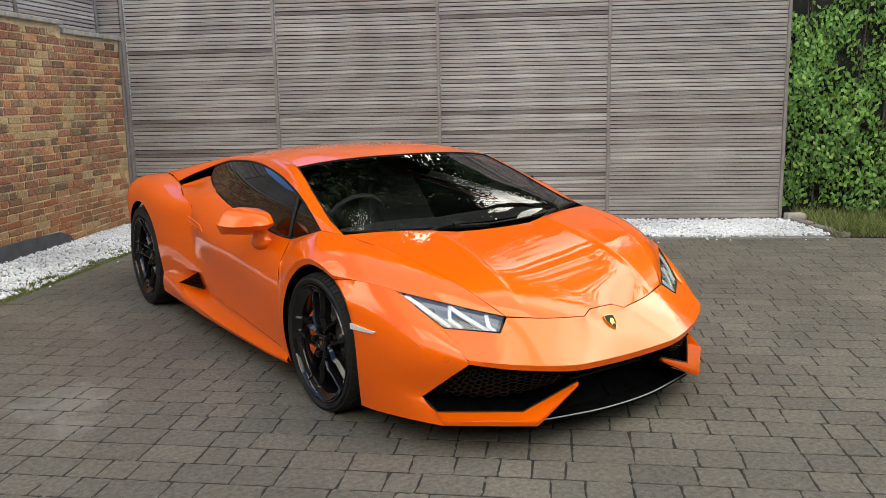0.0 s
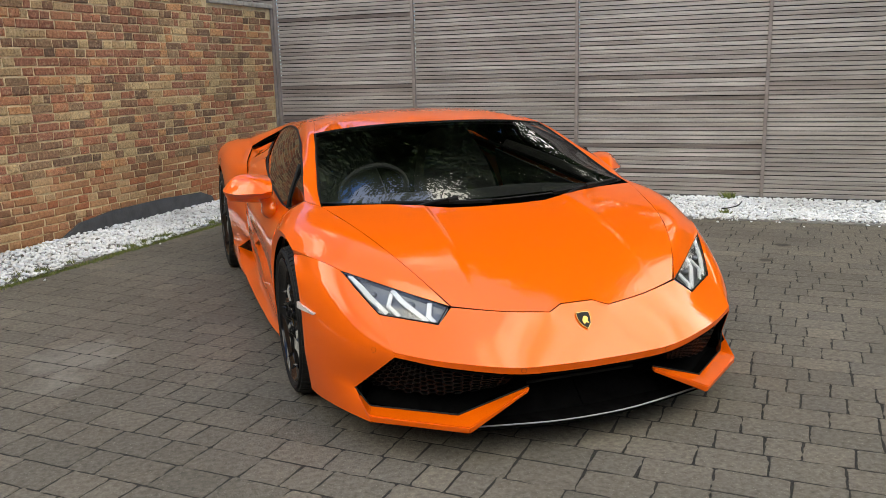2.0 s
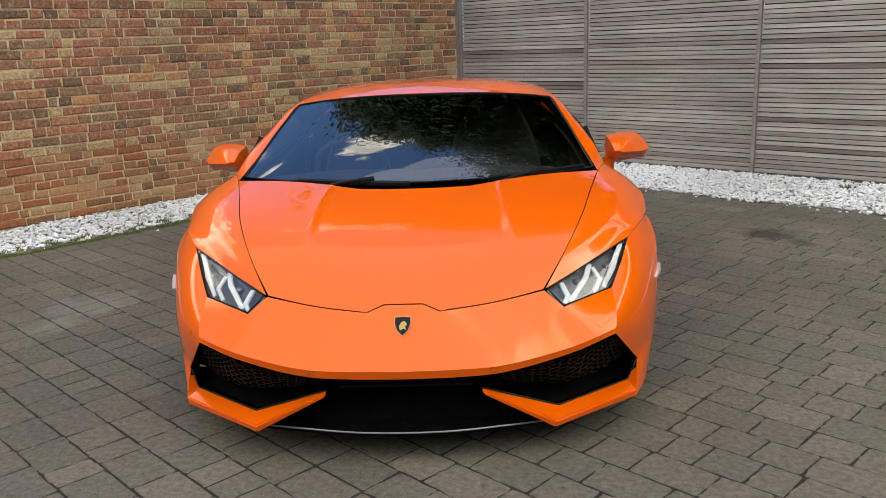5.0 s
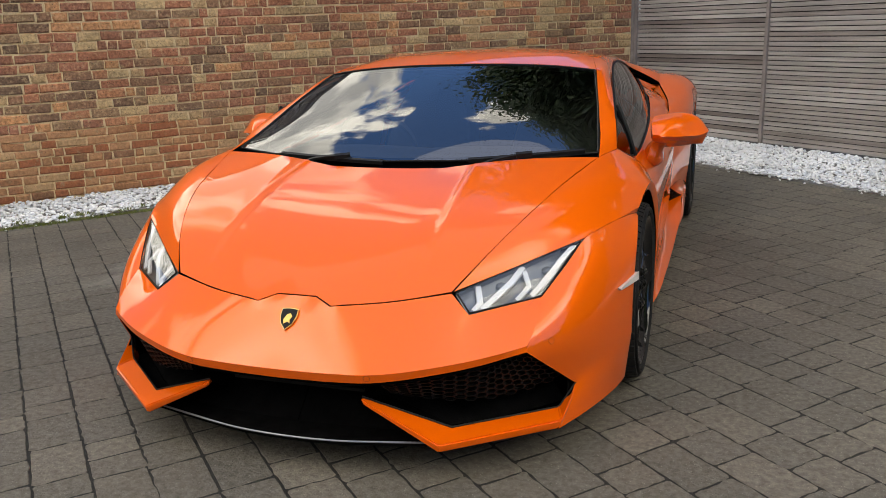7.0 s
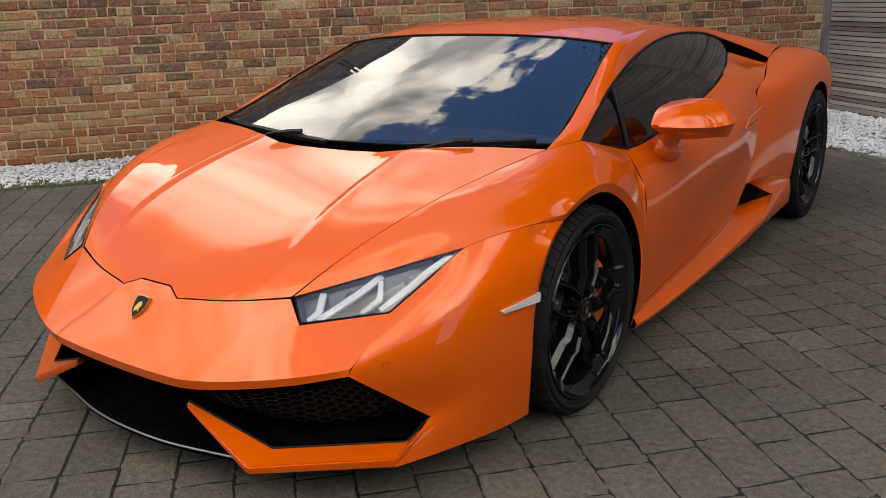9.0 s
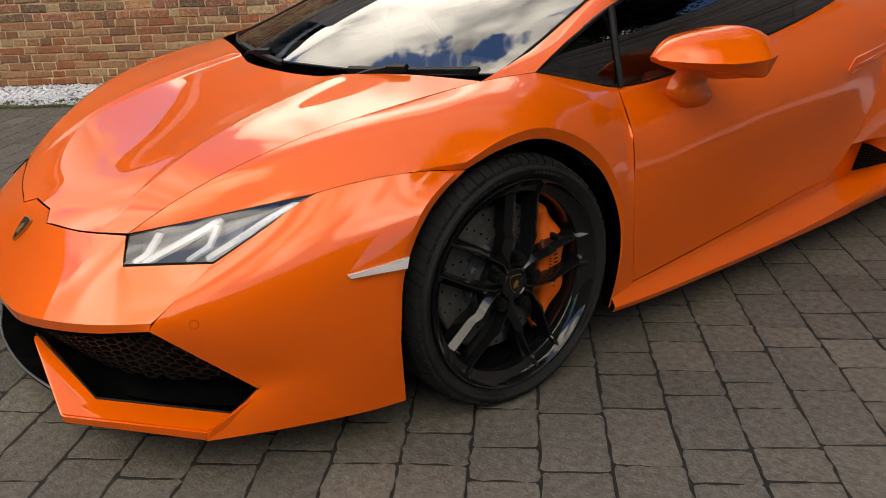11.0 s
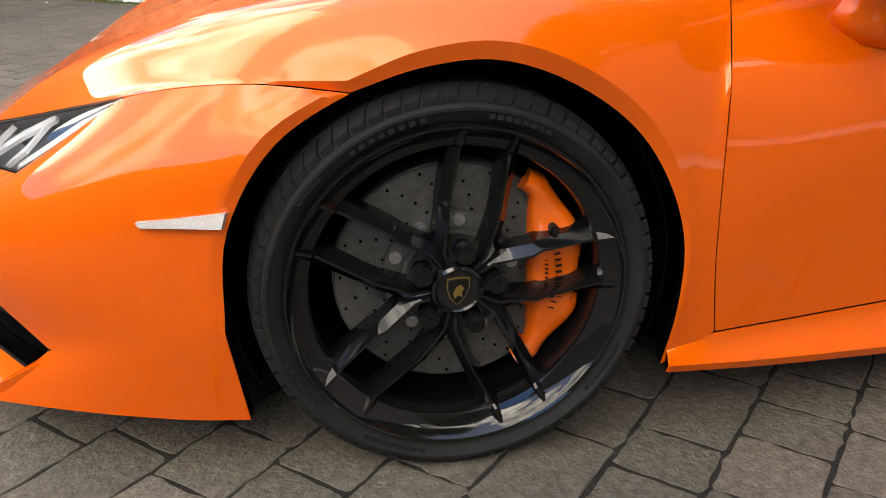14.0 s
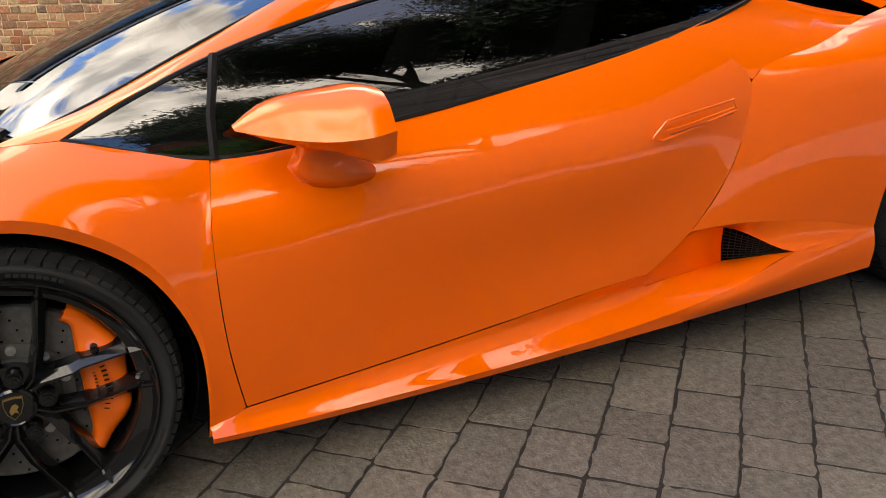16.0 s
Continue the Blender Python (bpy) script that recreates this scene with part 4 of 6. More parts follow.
# sill: door seam, hollow, ridge, lower edge, underside
SILL = [
    [(.914, .352, .176), (.925, .434, .1992), (.912, .80, .2212), (.907, 1.10, .2472), (.904, 1.33, .2702), (.900, 1.489, .277)],
    [(.925, .352, .165), (.928, .434, .180), (.915, .80, .200), (.905, 1.10, .222), (.892, 1.33, .235), (.880, 1.50, .235)],
    [(.934, .352, .148), (.942, .434, .149), (.950, .80, .149), (.952, 1.10, .153), (.952, 1.33, .161), (.953, 1.557, .180)],
    [(.926, .352, .132), (.934, .434, .132), (.942, .80, .130), (.945, 1.10, .132), (.946, 1.33, .135), (.948, 1.576, .140)],
    [(.912, .362, .128), (.88, .434, .130), (.85, .80, .128), (.85, 1.10, .130), (.85, 1.33, .132), (.85, 1.576, .136)],
]
g = surface(SILL, 6, 4, (), (2, 3))
away = np.zeros_like(g[0])
for p, d in zip(g[0], away):
    if door_foot[0, 1] <= p[1] <= door_foot[-1, 1]:
        d[:] = np.interp(p[1], door_foot[:, 1], door_foot[:, 0]) - p[0], 0, np.interp(p[1], door_foot[:, 1], door_foot[:, 2]) - .0006 - p[2]
for i in range(8):
    g[i] += away * (1 - i / 8)
hollow = g[4:9, -1]
both("side_skirt", skin(g, edges="t", core=(0, None, .5)), PAINT)

# scoop in front of the rear wheel: upper blade, floor and lower blade
both("scoop_blade", skin(surface([
    [(.900, 1.495, .282), (.900, 1.622, .372), (.915, 1.80, .3705), (.932, 2.02, .3405), (.945, 2.245, .285)],
    [(.895, 1.495, .276), (.890, 1.64, .364), (.890, 1.77, .354), (.935, 1.97, .288), (.944, 2.245, .283)],
    [(.890, 1.495, .270), (.876, 1.66, .356), (.872, 1.757, .350), (.943, 1.952, .265), (.944, 2.245, .280)],
    [(.84, 1.50, .265), (.82, 1.68, .35), (.81, 1.80, .34), (.86, 2.00, .26), (.88, 2.245, .27)],
], 6, 4, (), (2,)), gap=0, core=(0, None, .1)), PAINT)
inner = glide([(.880, 1.500, .235), (.865, 1.60, .234), (.845, 1.70, .230), (.820, 1.806, .224)], 4)
outer = glide([(.953, 1.557, .180), (.953, 1.72, .205), (.950, 1.85, .237), (.944, 1.956, .267)], 4)
floor_grid = []
for i in range(5):
    s = i / 4
    bend = hollow[i] - (hollow[0] * (1 - s) + hollow[4] * s)
    floor_grid.append([inner[k] * (1 - s) + outer[k] * s + bend * (1 - k / 12) for k in range(13)])
both("scoop_floor", skin(np.array(floor_grid), gap=0, core=(0, None, 0)), PAINT)
both("scoop_cheek", skin(surface([
    [(.900, 1.489, .278), (.888, 1.62, .364), (.872, 1.757, .350)],
    [(.887, 1.49, .258), (.872, 1.62, .30), (.848, 1.776, .29)],
    [(.880, 1.49, .236), (.862, 1.62, .234), (.823, 1.802, .224)],
], 5, 4), gap=0), PAINT)
both("scoop_mesh", skin(surface([
    [(.862, 1.765, .352), (.935, 1.955, .268)],
    [(.812, 1.806, .222), (.925, 1.955, .258)],
], 8, 6), gap=0, depth=.01), DEEP_BLACK)
net = surface([[(.866, 1.757, .352), (.938, 1.948, .268)], [(.817, 1.798, .222), (.929, 1.947, .258)]], 24, 10)
both("scoop_net", joined([tube(row, .0016, 4) for row in net[1:-1]] + [tube(net[:, k], .0010, 4) for k in range(1, 24, 2)]), SATIN_BLACK)
both("lower_blade", skin(surface([
    [(.953, 1.557, .180), (.953, 1.72, .205), (.946, 1.952, .265), (.943, 2.248, .283)],
    [(.950, 1.566, .156), (.960, 1.80, .175), (.958, 2.00, .205), (.950, 2.255, .225)],
    [(.945, 1.576, .140), (.946, 1.80, .146), (.947, 2.00, .152), (.947, 2.249, .160)],
    [(.85, 1.576, .125), (.85, 1.80, .13), (.85, 2.00, .135), (.85, 2.249, .150)],
], 6, 5, (), (2,)), gap=0, core=(0, None, .5)), PAINT)

# rear wing: rim of the side intake and door seam, outwards to the wheel arch
REAR_WING = [
    [(.900, 1.622, .372), (.915, 1.80, .370), (.932, 2.02, .340), (.945, 2.245, .284)],
    [(.900, 1.690, .445), (.922, 1.88, .46), (.947, 2.08, .450), (.960, 2.255, .420)],
    [(.897, 1.765, .580), (.925, 1.94, .60), (.952, 2.12, .590), (.965, 2.310, .560)],
    [(.870, 1.812, .742), (.918, 2.00, .735), (.955, 2.20, .705), (.967, 2.420, .668)],
    [(.835, 2.06, .805), (.895, 2.20, .799), (.948, 2.36, .770), (.968, 2.540, .722)],
    [(.762, 2.366, .870), (.855, 2.44, .853), (.938, 2.54, .810), (.966, 2.660, .728)],
]
REAR_WING_END = [
    [(.735, 2.72, .905), (.855, 2.72, .876), (.945, 2.76, .818), (.962, 2.800, .690)],
    [(.740, 3.02, .868), (.85, 3.02, .862), (.930, 3.00, .805), (.952, 2.920, .600)],
    [(.735, 3.20, .81), (.82, 3.17, .78), (.89, 3.10, .71), (.940, 2.985, .480)],
    [(.735, 3.30, .70), (.80, 3.27, .66), (.87, 3.16, .58), (.925, 3.005, .340)],
]
g = fair(surface(REAR_WING + REAR_WING_END, 5, 5), 1e5)
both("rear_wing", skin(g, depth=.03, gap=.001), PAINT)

# roof, engine deck and tail, from the middle outwards
ROOF = [
    [(0, .735, 1.088), (.30, .742, 1.082), (.50, .757, 1.068), (.630, .775, 1.050)],
    [(0, .95, 1.120), (.29, .955, 1.114), (.47, .965, 1.102), (.585, .985, 1.080)],
    [(0, 1.25, 1.131), (.27, 1.25, 1.126), (.43, 1.26, 1.114), (.550, 1.28, 1.092)],
    [(0, 1.60, 1.112), (.26, 1.60, 1.107), (.41, 1.60, 1.096), (.530, 1.60, 1.072)],
    [(0, 1.95, 1.072), (.26, 1.95, 1.068), (.41, 1.95, 1.058), (.530, 1.95, 1.040)],
    [(0, 2.40, .990), (.26, 2.40, .989), (.45, 2.40, .984), (.610, 2.38, .980)],
    [(0, 2.80, .895), (.30, 2.80, .893), (.52, 2.80, .890), (.735, 2.72, .905)],
    [(0, 3.20, .840), (.30, 3.20, .838), (.52, 3.20, .832), (.737, 3.18, .815)],
]
g = surface(ROOF, 6, 6)
make("roof", *skin(whole(g), edges=""), PAINT, car)
TAIL = [
    [(0, 3.20, .838), (.40, 3.20, .832), (.735, 3.20, .806)],
    [(0, 3.36, .74), (.40, 3.35, .73), (.735, 3.28, .72)],
    [(0, 3.40, .50), (.40, 3.39, .50), (.80, 3.24, .50)],
    [(0, 3.30, .18), (.40, 3.28, .18), (.86, 3.02, .22)],
]
make("rear_panel", *skin(whole(surface(TAIL, 5, 5)), gap=0, core=(0, 1.0, .5)), PAINT, car)

# windscreen pillar, roof rail and rear buttress in one sweep
RAIL = [
    [(.758, .060, .787), (.782, .11, .798), (.803, .174, .797)],
    [(.735, .22, .838), (.765, .25, .845), (.785, .29, .852)],
    [(.690, .445, .926), (.725, .46, .926), (.755, .47, .915)],
    [(.630, .775, 1.050), (.668, .775, 1.035), (.697, .775, .988)],
    [(.585, .985, 1.080), (.628, .99, 1.068), (.662, 1.03, 1.028)],
    [(.550, 1.28, 1.092), (.592, 1.28, 1.082), (.628, 1.30, 1.046)],
    [(.530, 1.60, 1.072), (.572, 1.60, 1.066), (.608, 1.60, 1.044)],
    [(.530, 1.95, 1.045), (.565, 1.94, 1.043), (.600, 1.90, 1.020)],
    [(.610, 2.38, .980), (.632, 2.25, .984), (.640, 2.13, .966)],
    [(.672, 2.55, .944), (.692, 2.40, .944), (.705, 2.27, .918)],
    [(.735, 2.72, .905), (.748, 2.55, .907), (.762, 2.368, .872)],
]
g = surface(RAIL, 5, 6)
foot_line = np.array([[np.interp(k, range(7), wing_edge[:, d]) for d in range(3)] for k in np.linspace(0, 6, g.shape[1])])
away = foot_line - g[0]
for i in range(6):
    g[i] += away * (1 - i / 6)
both("pillar", skin(g, gap=.0012, core=(0, None, .7)), PAINT)

# rear-side cheek inside the intake, and the black slot above it
both("intake_cheek", skin(surface([
    [(.776, 1.606, .857), (.845, 1.76, .778), (.868, 1.815, .742)],
    [(.715, 1.80, .890), (.800, 1.95, .825), (.842, 2.02, .785)],
    [(.662, 1.975, .926), (.745, 2.13, .850), (.800, 2.19, .826)],
    [(.715, 2.20, .880), (.745, 2.27, .848), (.778, 2.30, .845)],
    [(.755, 2.355, .845), (.758, 2.36, .85), (.762, 2.366, .862)],
], 5, 5), gap=.0024, core=(0, None, .4)), PAINT)
both("intake_slot", skin(surface([
    [(.57, 1.70, .95), (.57, 1.95, .99), (.58, 2.20, .955), (.70, 2.42, .88)],
    [(.64, 1.80, .86), (.62, 1.98, .87), (.65, 2.22, .85), (.72, 2.42, .82)],
], 5, 5), gap=0), DEEP_BLACK)

# glass
SCREEN_GRID = [
    [(0, -.088, .7795), (.375, -.030, .782), (.596, .031, .787), (.747, .101, .7935)],
    [(0, .10, .868), (.36, .145, .866), (.57, .20, .862), (.722, .262, .852)],
    [(0, .42, .990), (.33, .45, .982), (.52, .475, .968), (.680, .50, .948)],
    [(0, .725, 1.082), (.30, .733, 1.077), (.49, .748, 1.064), (.626, .768, 1.046)],
]
ws = make("windscreen", *skin(whole(surface(SCREEN_GRID, 7, 7)), gap=0, depth=.006, core=(0, 1.2, .2)), SCREEN, car)
ws.visible_shadow = False
g = np.array(whole(surface(SCREEN_GRID, 7, 7)))
rim = [*g[0], *g[1:, -1], *g[-1, ::-1][1:], *g[::-1, 0][1:]]
make("windscreen_seal", *tube([p + np.array((0, -.002, .001)) for p in rim], .004, 6), SATIN_BLACK, car)
SIDE_GRID = [
    [(.800, .178, .796), (.834, .445, .729), (.833, .82, .756), (.819, 1.20, .798), (.797, 1.45, .828), (.757, 1.69, .862), (.665, 1.965, .922)],
    [(.800, .180, .797), (.803, .455, .825), (.778, .80, .885), (.745, 1.19, .930), (.720, 1.45, .945), (.685, 1.74, .950), (.635, 2.01, .948)],
    [(.800, .182, .798), (.757, .468, .912), (.700, .775, .985), (.632, 1.29, 1.042), (.611, 1.58, 1.041), (.604, 1.86, 1.018), (.628, 2.06, .978)],
]


def bowed(G):
    """Side glass as one even bow: x from a second-degree sheet over y and z."""
    P = G.reshape(-1, 3)
    A = np.array([[p[1] ** i * p[2] ** j for i in range(3) for j in range(3 - i)] for p in P])
    P[:, 0] = A @ np.linalg.lstsq(A, P[:, 0], rcond=None)[0]
    return P.reshape(G.shape)


for d in both("side_window", skin(bowed(np.array(surface(SIDE_GRID, 6, 6))), gap=0, depth=.006, core=(0, None, .6)), SIDE_GLASS):
    d.visible_shadow = False
g = bowed(np.array(surface(SIDE_GRID, 7, 6)))
both("window_trim", joined([tube(g[0], .006), tube(g[-1], .006)]), SATIN_BLACK)
both("window_divider", tube([(.838, .452, .727), (.812, .46, .81), (.762, .49, .925)], .010, 6), SATIN_BLACK)

# underbody, wheel housings, inner dark shell
for size, at in (((1.24, 3.75, .22), (0, 1.30, .25)), ((1.62, 1.84, .08), (0, 1.30, .165)), ((1.2, 2.4, .2), (0, 2.3, .45)), ((1.2, .10, .26), (0, -.52, .32)), ((1.45, .08, .20), (0, 3.15, .40))):
    make("underbody", *box_data(size, at), DEEP_BLACK, car, smooth=0)
for yc, r, zc in ((0.0, .352, .325), (2.62, .385, .345)):
    arc = [(yc + r * math.cos(a), zc + r * math.sin(a)) for a in np.linspace(-.45, math.pi + .45, 28)]
    G = np.array([[(x, y, z) for y, z in arc] for x in (.60, .78, .893)])
    v, f = skin(G, gap=0, depth=.004, core=(.7, yc, zc))
    cap = [(.60, y, z) for y, z in arc]
    k = len(v)
    both("wheel_housing", (v + cap, f + [tuple(range(k, k + len(cap)))]), DEEP_BLACK, smooth=30)

# closing plates between the front apertures and the wheel housings
both("duct_end", skin(np.array([[(.50, -.64, z), (.70, -.50, z), (.872, -.40, z)] for z in (.14, .30, .48)]), gap=0, depth=.006, core=(.7, 0, .3)), DEEP_BLACK)

both("duct_side", skin(np.array([[(.782, -.655, z), (.818, -.54, z), (.860, -.405, z)] for z in (.118, .20, .29)]), gap=0, depth=.005, core=(.6, -.4, .2)), DEEP_BLACK)
both("duct_base", skin(np.array([[(.66, -.62, .132), (.72, -.64, .130), (.784, -.660, .122)], [(.66, -.50, .128), (.75, -.50, .126), (.832, -.50, .119)], [(.66, -.40, .126), (.76, -.40, .122), (.862, -.40, .118)]]), gap=0, depth=.005, core=(.75, -.5, .4)), DEEP_BLACK)

# front apertures
LIP_IN = [(.251, -.955, .256), (.499, -.903, .168), (.760, -.690, .163), (.802, -.640, .224)]
LIP_RIDGE = [(.250, -.970, .252), (.486, -.985, .149), (.783, -.762, .156), (.806, -.652, .215)]
LIP_LOW = [(.256, -.966, .234), (.482, -.981, .124), (.776, -.766, .130), (.800, -.660, .150)]
LIP_BACK = [(.262, -.935, .236), (.49, -.90, .126), (.745, -.70, .130), (.78, -.64, .150)]
rings = [LIP_IN, LIP_RIDGE, LIP_LOW, LIP_BACK]
v = [p for r in rings for p in r]
f = [(r * 4 + i, r * 4 + i + 1, ((r + 1) % 4) * 4 + i + 1, ((r + 1) % 4) * 4 + i) for r in range(4) for i in range(3)] + [(0, 4, 8, 12), (15, 11, 7, 3)]
for d in (lambda q: q, flip):
    bm = bmesh.new()
    vv, ff = d((v, f))
    bv = [bm.verts.new(p) for p in vv]
    for q in ff:
        bm.faces.new([bv[i] for i in q])
    bmesh.ops.recalc_face_normals(bm, faces=bm.faces)
    bmesh.ops.bevel(bm, geom=bm.edges[:], offset=.004, segments=2, affect="EDGES")
    from_bm("bumper_lip", bm, PAINT, car, smooth=40)

both("air_duct", skin(surface([
    [(0, -.985, .300), (.29, -.98, .310), (.59, -.872, .350), (.70, -.80, .372), (.80, -.63, .232)],
    [(0, -.86, .29), (.29, -.86, .29), (.55, -.78, .32), (.66, -.72, .34), (.74, -.60, .23)],
    [(0, -.80, .20), (.29, -.80, .20), (.52, -.74, .20), (.64, -.66, .20), (.72, -.58, .20)],
    [(0, -.90, .112), (.29, -.88, .112), (.50, -.83, .14), (.66, -.70, .140), (.76, -.62, .150)],
], 6, 5, (), (1, 2)), gap=0, depth=.005, core=(0, -3, .25)), DEEP_BLACK)
both("duct_floor", skin(surface([
    [(.262, -.940, .238), (.49, -.905, .137), (.745, -.705, .133), (.785, -.640, .152)],
    [(.262, -.80, .190), (.47, -.74, .140), (.68, -.60, .134), (.74, -.56, .150)],
], 6, 3), gap=0, depth=.006, core=(0, None, -1)), DEEP_BLACK)
edge = [(-.50, -.905, .118), (-.336, -.945, .118), (-.15, -.982, .118), (0, -.990, .118), (.15, -.982, .118), (.336, -.945, .118), (.50, -.905, .118)]
edge = glide(edge, 6)
plate = np.array([[p + np.array((0, .0, -.012)) for p in edge], edge, [p * np.array((1, 0, 1)) + np.array((0, -.62, .0)) for p in edge]])
make("splitter", *skin(plate, gap=0, depth=.01, core=(0, -.7, 0)), DEEP_BLACK, car)
make("splitter_trim", *tube([p + np.array((0, -.002, .001)) for p in edge], .003, 6), LAMP_GREY, car, "grey edge strip")
both("duct_trim", tube([(x, y - .004, z + .001) for x, y, z in LIP_IN], .0030, 6), SATIN_BLACK)

# honeycomb grilles in the side apertures
def grille_point(u, w):
    top = np.array(glide([(.31, -.965, .300), (.59, -.855, .343), (.70, -.785, .365)], 8))
    low = np.array(glide([(.33, -.93, .262), (.56, -.82, .218), (.765, -.635, .235)], 8))
    k = u * 16
    i = min(int(k), 15)
    return (top[i] + (top[i + 1] - top[i]) * (k - i)) * (1 - w) + (low[i] + (low[i + 1] - low[i]) * (k - i)) * w


cells = []
for col in range(17):
    for row in range(6):
        u, w = (col + .5) / 17, (row + .5 + .5 * (col % 2)) / 6.5
        if w < .97:
            ring = [grille_point(min(max(u + .0395 * math.cos(a), 0), 1), min(max(w + .088 * math.sin(a), 0), 1)) for a in np.linspace(0, 2 * math.pi, 7)[:-1] + .0]
            mid = sum(ring) / 6
            k = [tuple(p) for p in ring] + [tuple(mid + (p - mid) * .84) for p in ring] + [tuple(mid + (p - mid) * .78 + np.array((-.004, .016, .0))) for p in ring]
            q = [(i, (i + 1) % 6, 6 + (i + 1) % 6, 6 + i) for i in range(6)] + [(6 + i, 6 + (i + 1) % 6, 12 + (i + 1) % 6, 12 + i) for i in range(6)]
            cells.append((k, q))
behind = [[grille_point(u, w) + np.array((0, .05, .0)) for u in np.linspace(0, 1, 9)] for w in (-.25, .2, .65, 1.1)]
both("grille_backing", skin(np.array([row + [row[-1] + np.array((.05, .10, .02))] for row in behind]), gap=0, depth=.004, core=(0, 0, .3)), DEEP_BLACK)
both("honeycomb_grille", joined(cells), SATIN_BLACK, smooth=0)
slats = [box_data((.44, .006, .010), (0, -.875, z)) for z in (.235, .262)]
make("centre_grille", *joined(slats), SATIN_BLACK, car)

# headlamps
HL = dict(a=np.array((.478, -.764, .519)), b=np.array((.792, -.464, .618)), c=np.array((.704, -.664, .493)), d=np.array((.528, -.801, .4735)))
HL_OUT = np.array((.30, -.62, .72))
HL_OUT /= np.linalg.norm(HL_OUT)


def lamp_point(u, w, sink=0.0):
    """Along the lamp from its inner to its outer corner, from upper to lower edge, sunk below its cover."""
    low = HL["d"] + (HL["c"] - HL["d"]) * min(u / .62, 1) if u < .62 else HL["c"] + (HL["b"] - HL["c"]) * (u - .62) / .38
    top = HL["a"] + (HL["b"] - HL["a"]) * u
    return top + (low - top) * w - HL_OUT * sink + HL_OUT * .012 * math.sin(math.pi * u) * math.sin(math.pi * w)


def lamp_grid(sink, n=14, m=6):
    return np.array([[lamp_point(u, w, sink) for u in np.linspace(0, 1, n)] for w in np.linspace(0, 1, m)])


def light_guide(points, wide, high, sink):
    """A flat bar through the lamp along points given as (along, down)."""
    P = [lamp_point(u, w, sink) for u, w in points]
    verts, faces = [], []
    for i, p in enumerate(P):
        way = P[min(i + 1, len(P) - 1)] - P[max(i - 1, 0)]
        side = np.cross(way, HL_OUT)
        side /= np.linalg.norm(side)
        k = wide if not hasattr(wide, "__len__") else wide[i]
        verts += [p - side * k, p + side * k, p + side * k * .8 + HL_OUT * high, p - side * k * .8 + HL_OUT * high]
    for i in range(len(P) - 1):
        for j in range(4):
            faces.append((i * 4 + j, i * 4 + (j + 1) % 4, (i + 1) * 4 + (j + 1) % 4, (i + 1) * 4 + j))
    faces += [(3, 2, 1, 0), tuple(range(len(P) * 4 - 4, len(P) * 4))]
    return verts, faces


bowl_grid = []
for w in (0, .05, .25, .5, .75, .95, 1):
    deep = [.004 if w in (0, 1) or u in (0, 1) else .034 if .06 < w < .94 else .022 for u in (0, .03, .1, .25, .4, .55, .7, .82, .92, .97, 1)]
    bowl_grid.append([lamp_point(u, w, k) for u, k in zip((0, .03, .1, .25, .4, .55, .7, .82, .92, .97, 1), deep)])
bowl = skin(np.array(bowl_grid), gap=0, depth=.004)
for s, name in ((0, ""), (1, "")):
    d = flip if s else (lambda q: q)
    lamp = make("headlamp", *d(bowl), LAMP_DARK, car, "dark headlamp with white Y-shaped light guides")
    for pts, wd in ((((.16, .05), (.125, .68), (.045, .88)), (.0100, .0110, .0080)), (((.51, .03), (.40, .37), (.115, .92)), (.0100, .0105, .0095)),
                    (((.515, .20), (.53, .66), (.41, .92)), (.0080, .0090, .0075)), (((.925, .08), (.80, .58), (.72, .72), (.54, .90)), (.0080, .0105, .0115, .0085))):
        make("light_guide", *d(light_guide(pts, wd, .006, .014)), LAMP_WHITE, lamp)
    for u, w in ((.33, .30), (.70, .45)):
        c = lamp_point(u, w, .03)
        bm = bmesh.new()
        bmesh.ops.create_uvsphere(bm, u_segments=16, v_segments=10, radius=.018)
        bmesh.ops.scale(bm, vec=(1, 1, .7), verts=bm.verts)
        bmesh.ops.translate(bm, vec=(c[0] * (-1 if s else 1), c[1], c[2]), verts=bm.verts)
        from_bm("projector", bm, LAMP_GREY, lamp)
    cover = make("lamp_cover", *d(skin(lamp_grid(-.002), gap=0, depth=.004)), LENS, lamp)
    cover.visible_shadow = False
    L = lamp_grid(0.0)
    seal = [*L[0], *L[1:, -1], *L[-1, ::-1], *L[::-1, 0]]
    make("lamp_seal", *d(tube(seal, .003, 5)), SATIN_BLACK, lamp)

# side marker, parking sensors, washer flap, badge
both("side_marker", skin(surface([
    [(.905, -.460, .465), (.929, -.39, .476), (.945, -.330, .484)],
    [(.907, -.455, .458), (.932, -.39, .461), (.947, -.338, .461)],
], 5, 3), gap=0, depth=.012), MARKER)


def disc(c, n, r, h, steps=18):
    n = Vector(n).normalized()
    a = n.orthogonal().normalized()
    b = n.cross(a)
    c = Vector(c)
    v = [c + r * (math.cos(t) * a + math.sin(t) * b) + n * k * h for k in (-1, 1) for t in (2 * math.pi * i / steps for i in range(steps))]
    return [tuple(p) for p in v], [(i, (i + 1) % steps, steps + (i + 1) % steps, steps + i) for i in range(steps)] + [tuple(range(steps, 2 * steps)), tuple(range(steps))[::-1]]


def ring_line(c, n, r, thick, steps=22):
    n = Vector(n).normalized()
    a = n.orthogonal().normalized()
    b = n.cross(a)
    return tube([Vector(c) + r * (math.cos(t) * a + math.sin(t) * b) for t in np.linspace(0, 2 * math.pi, steps)], thick, 5)


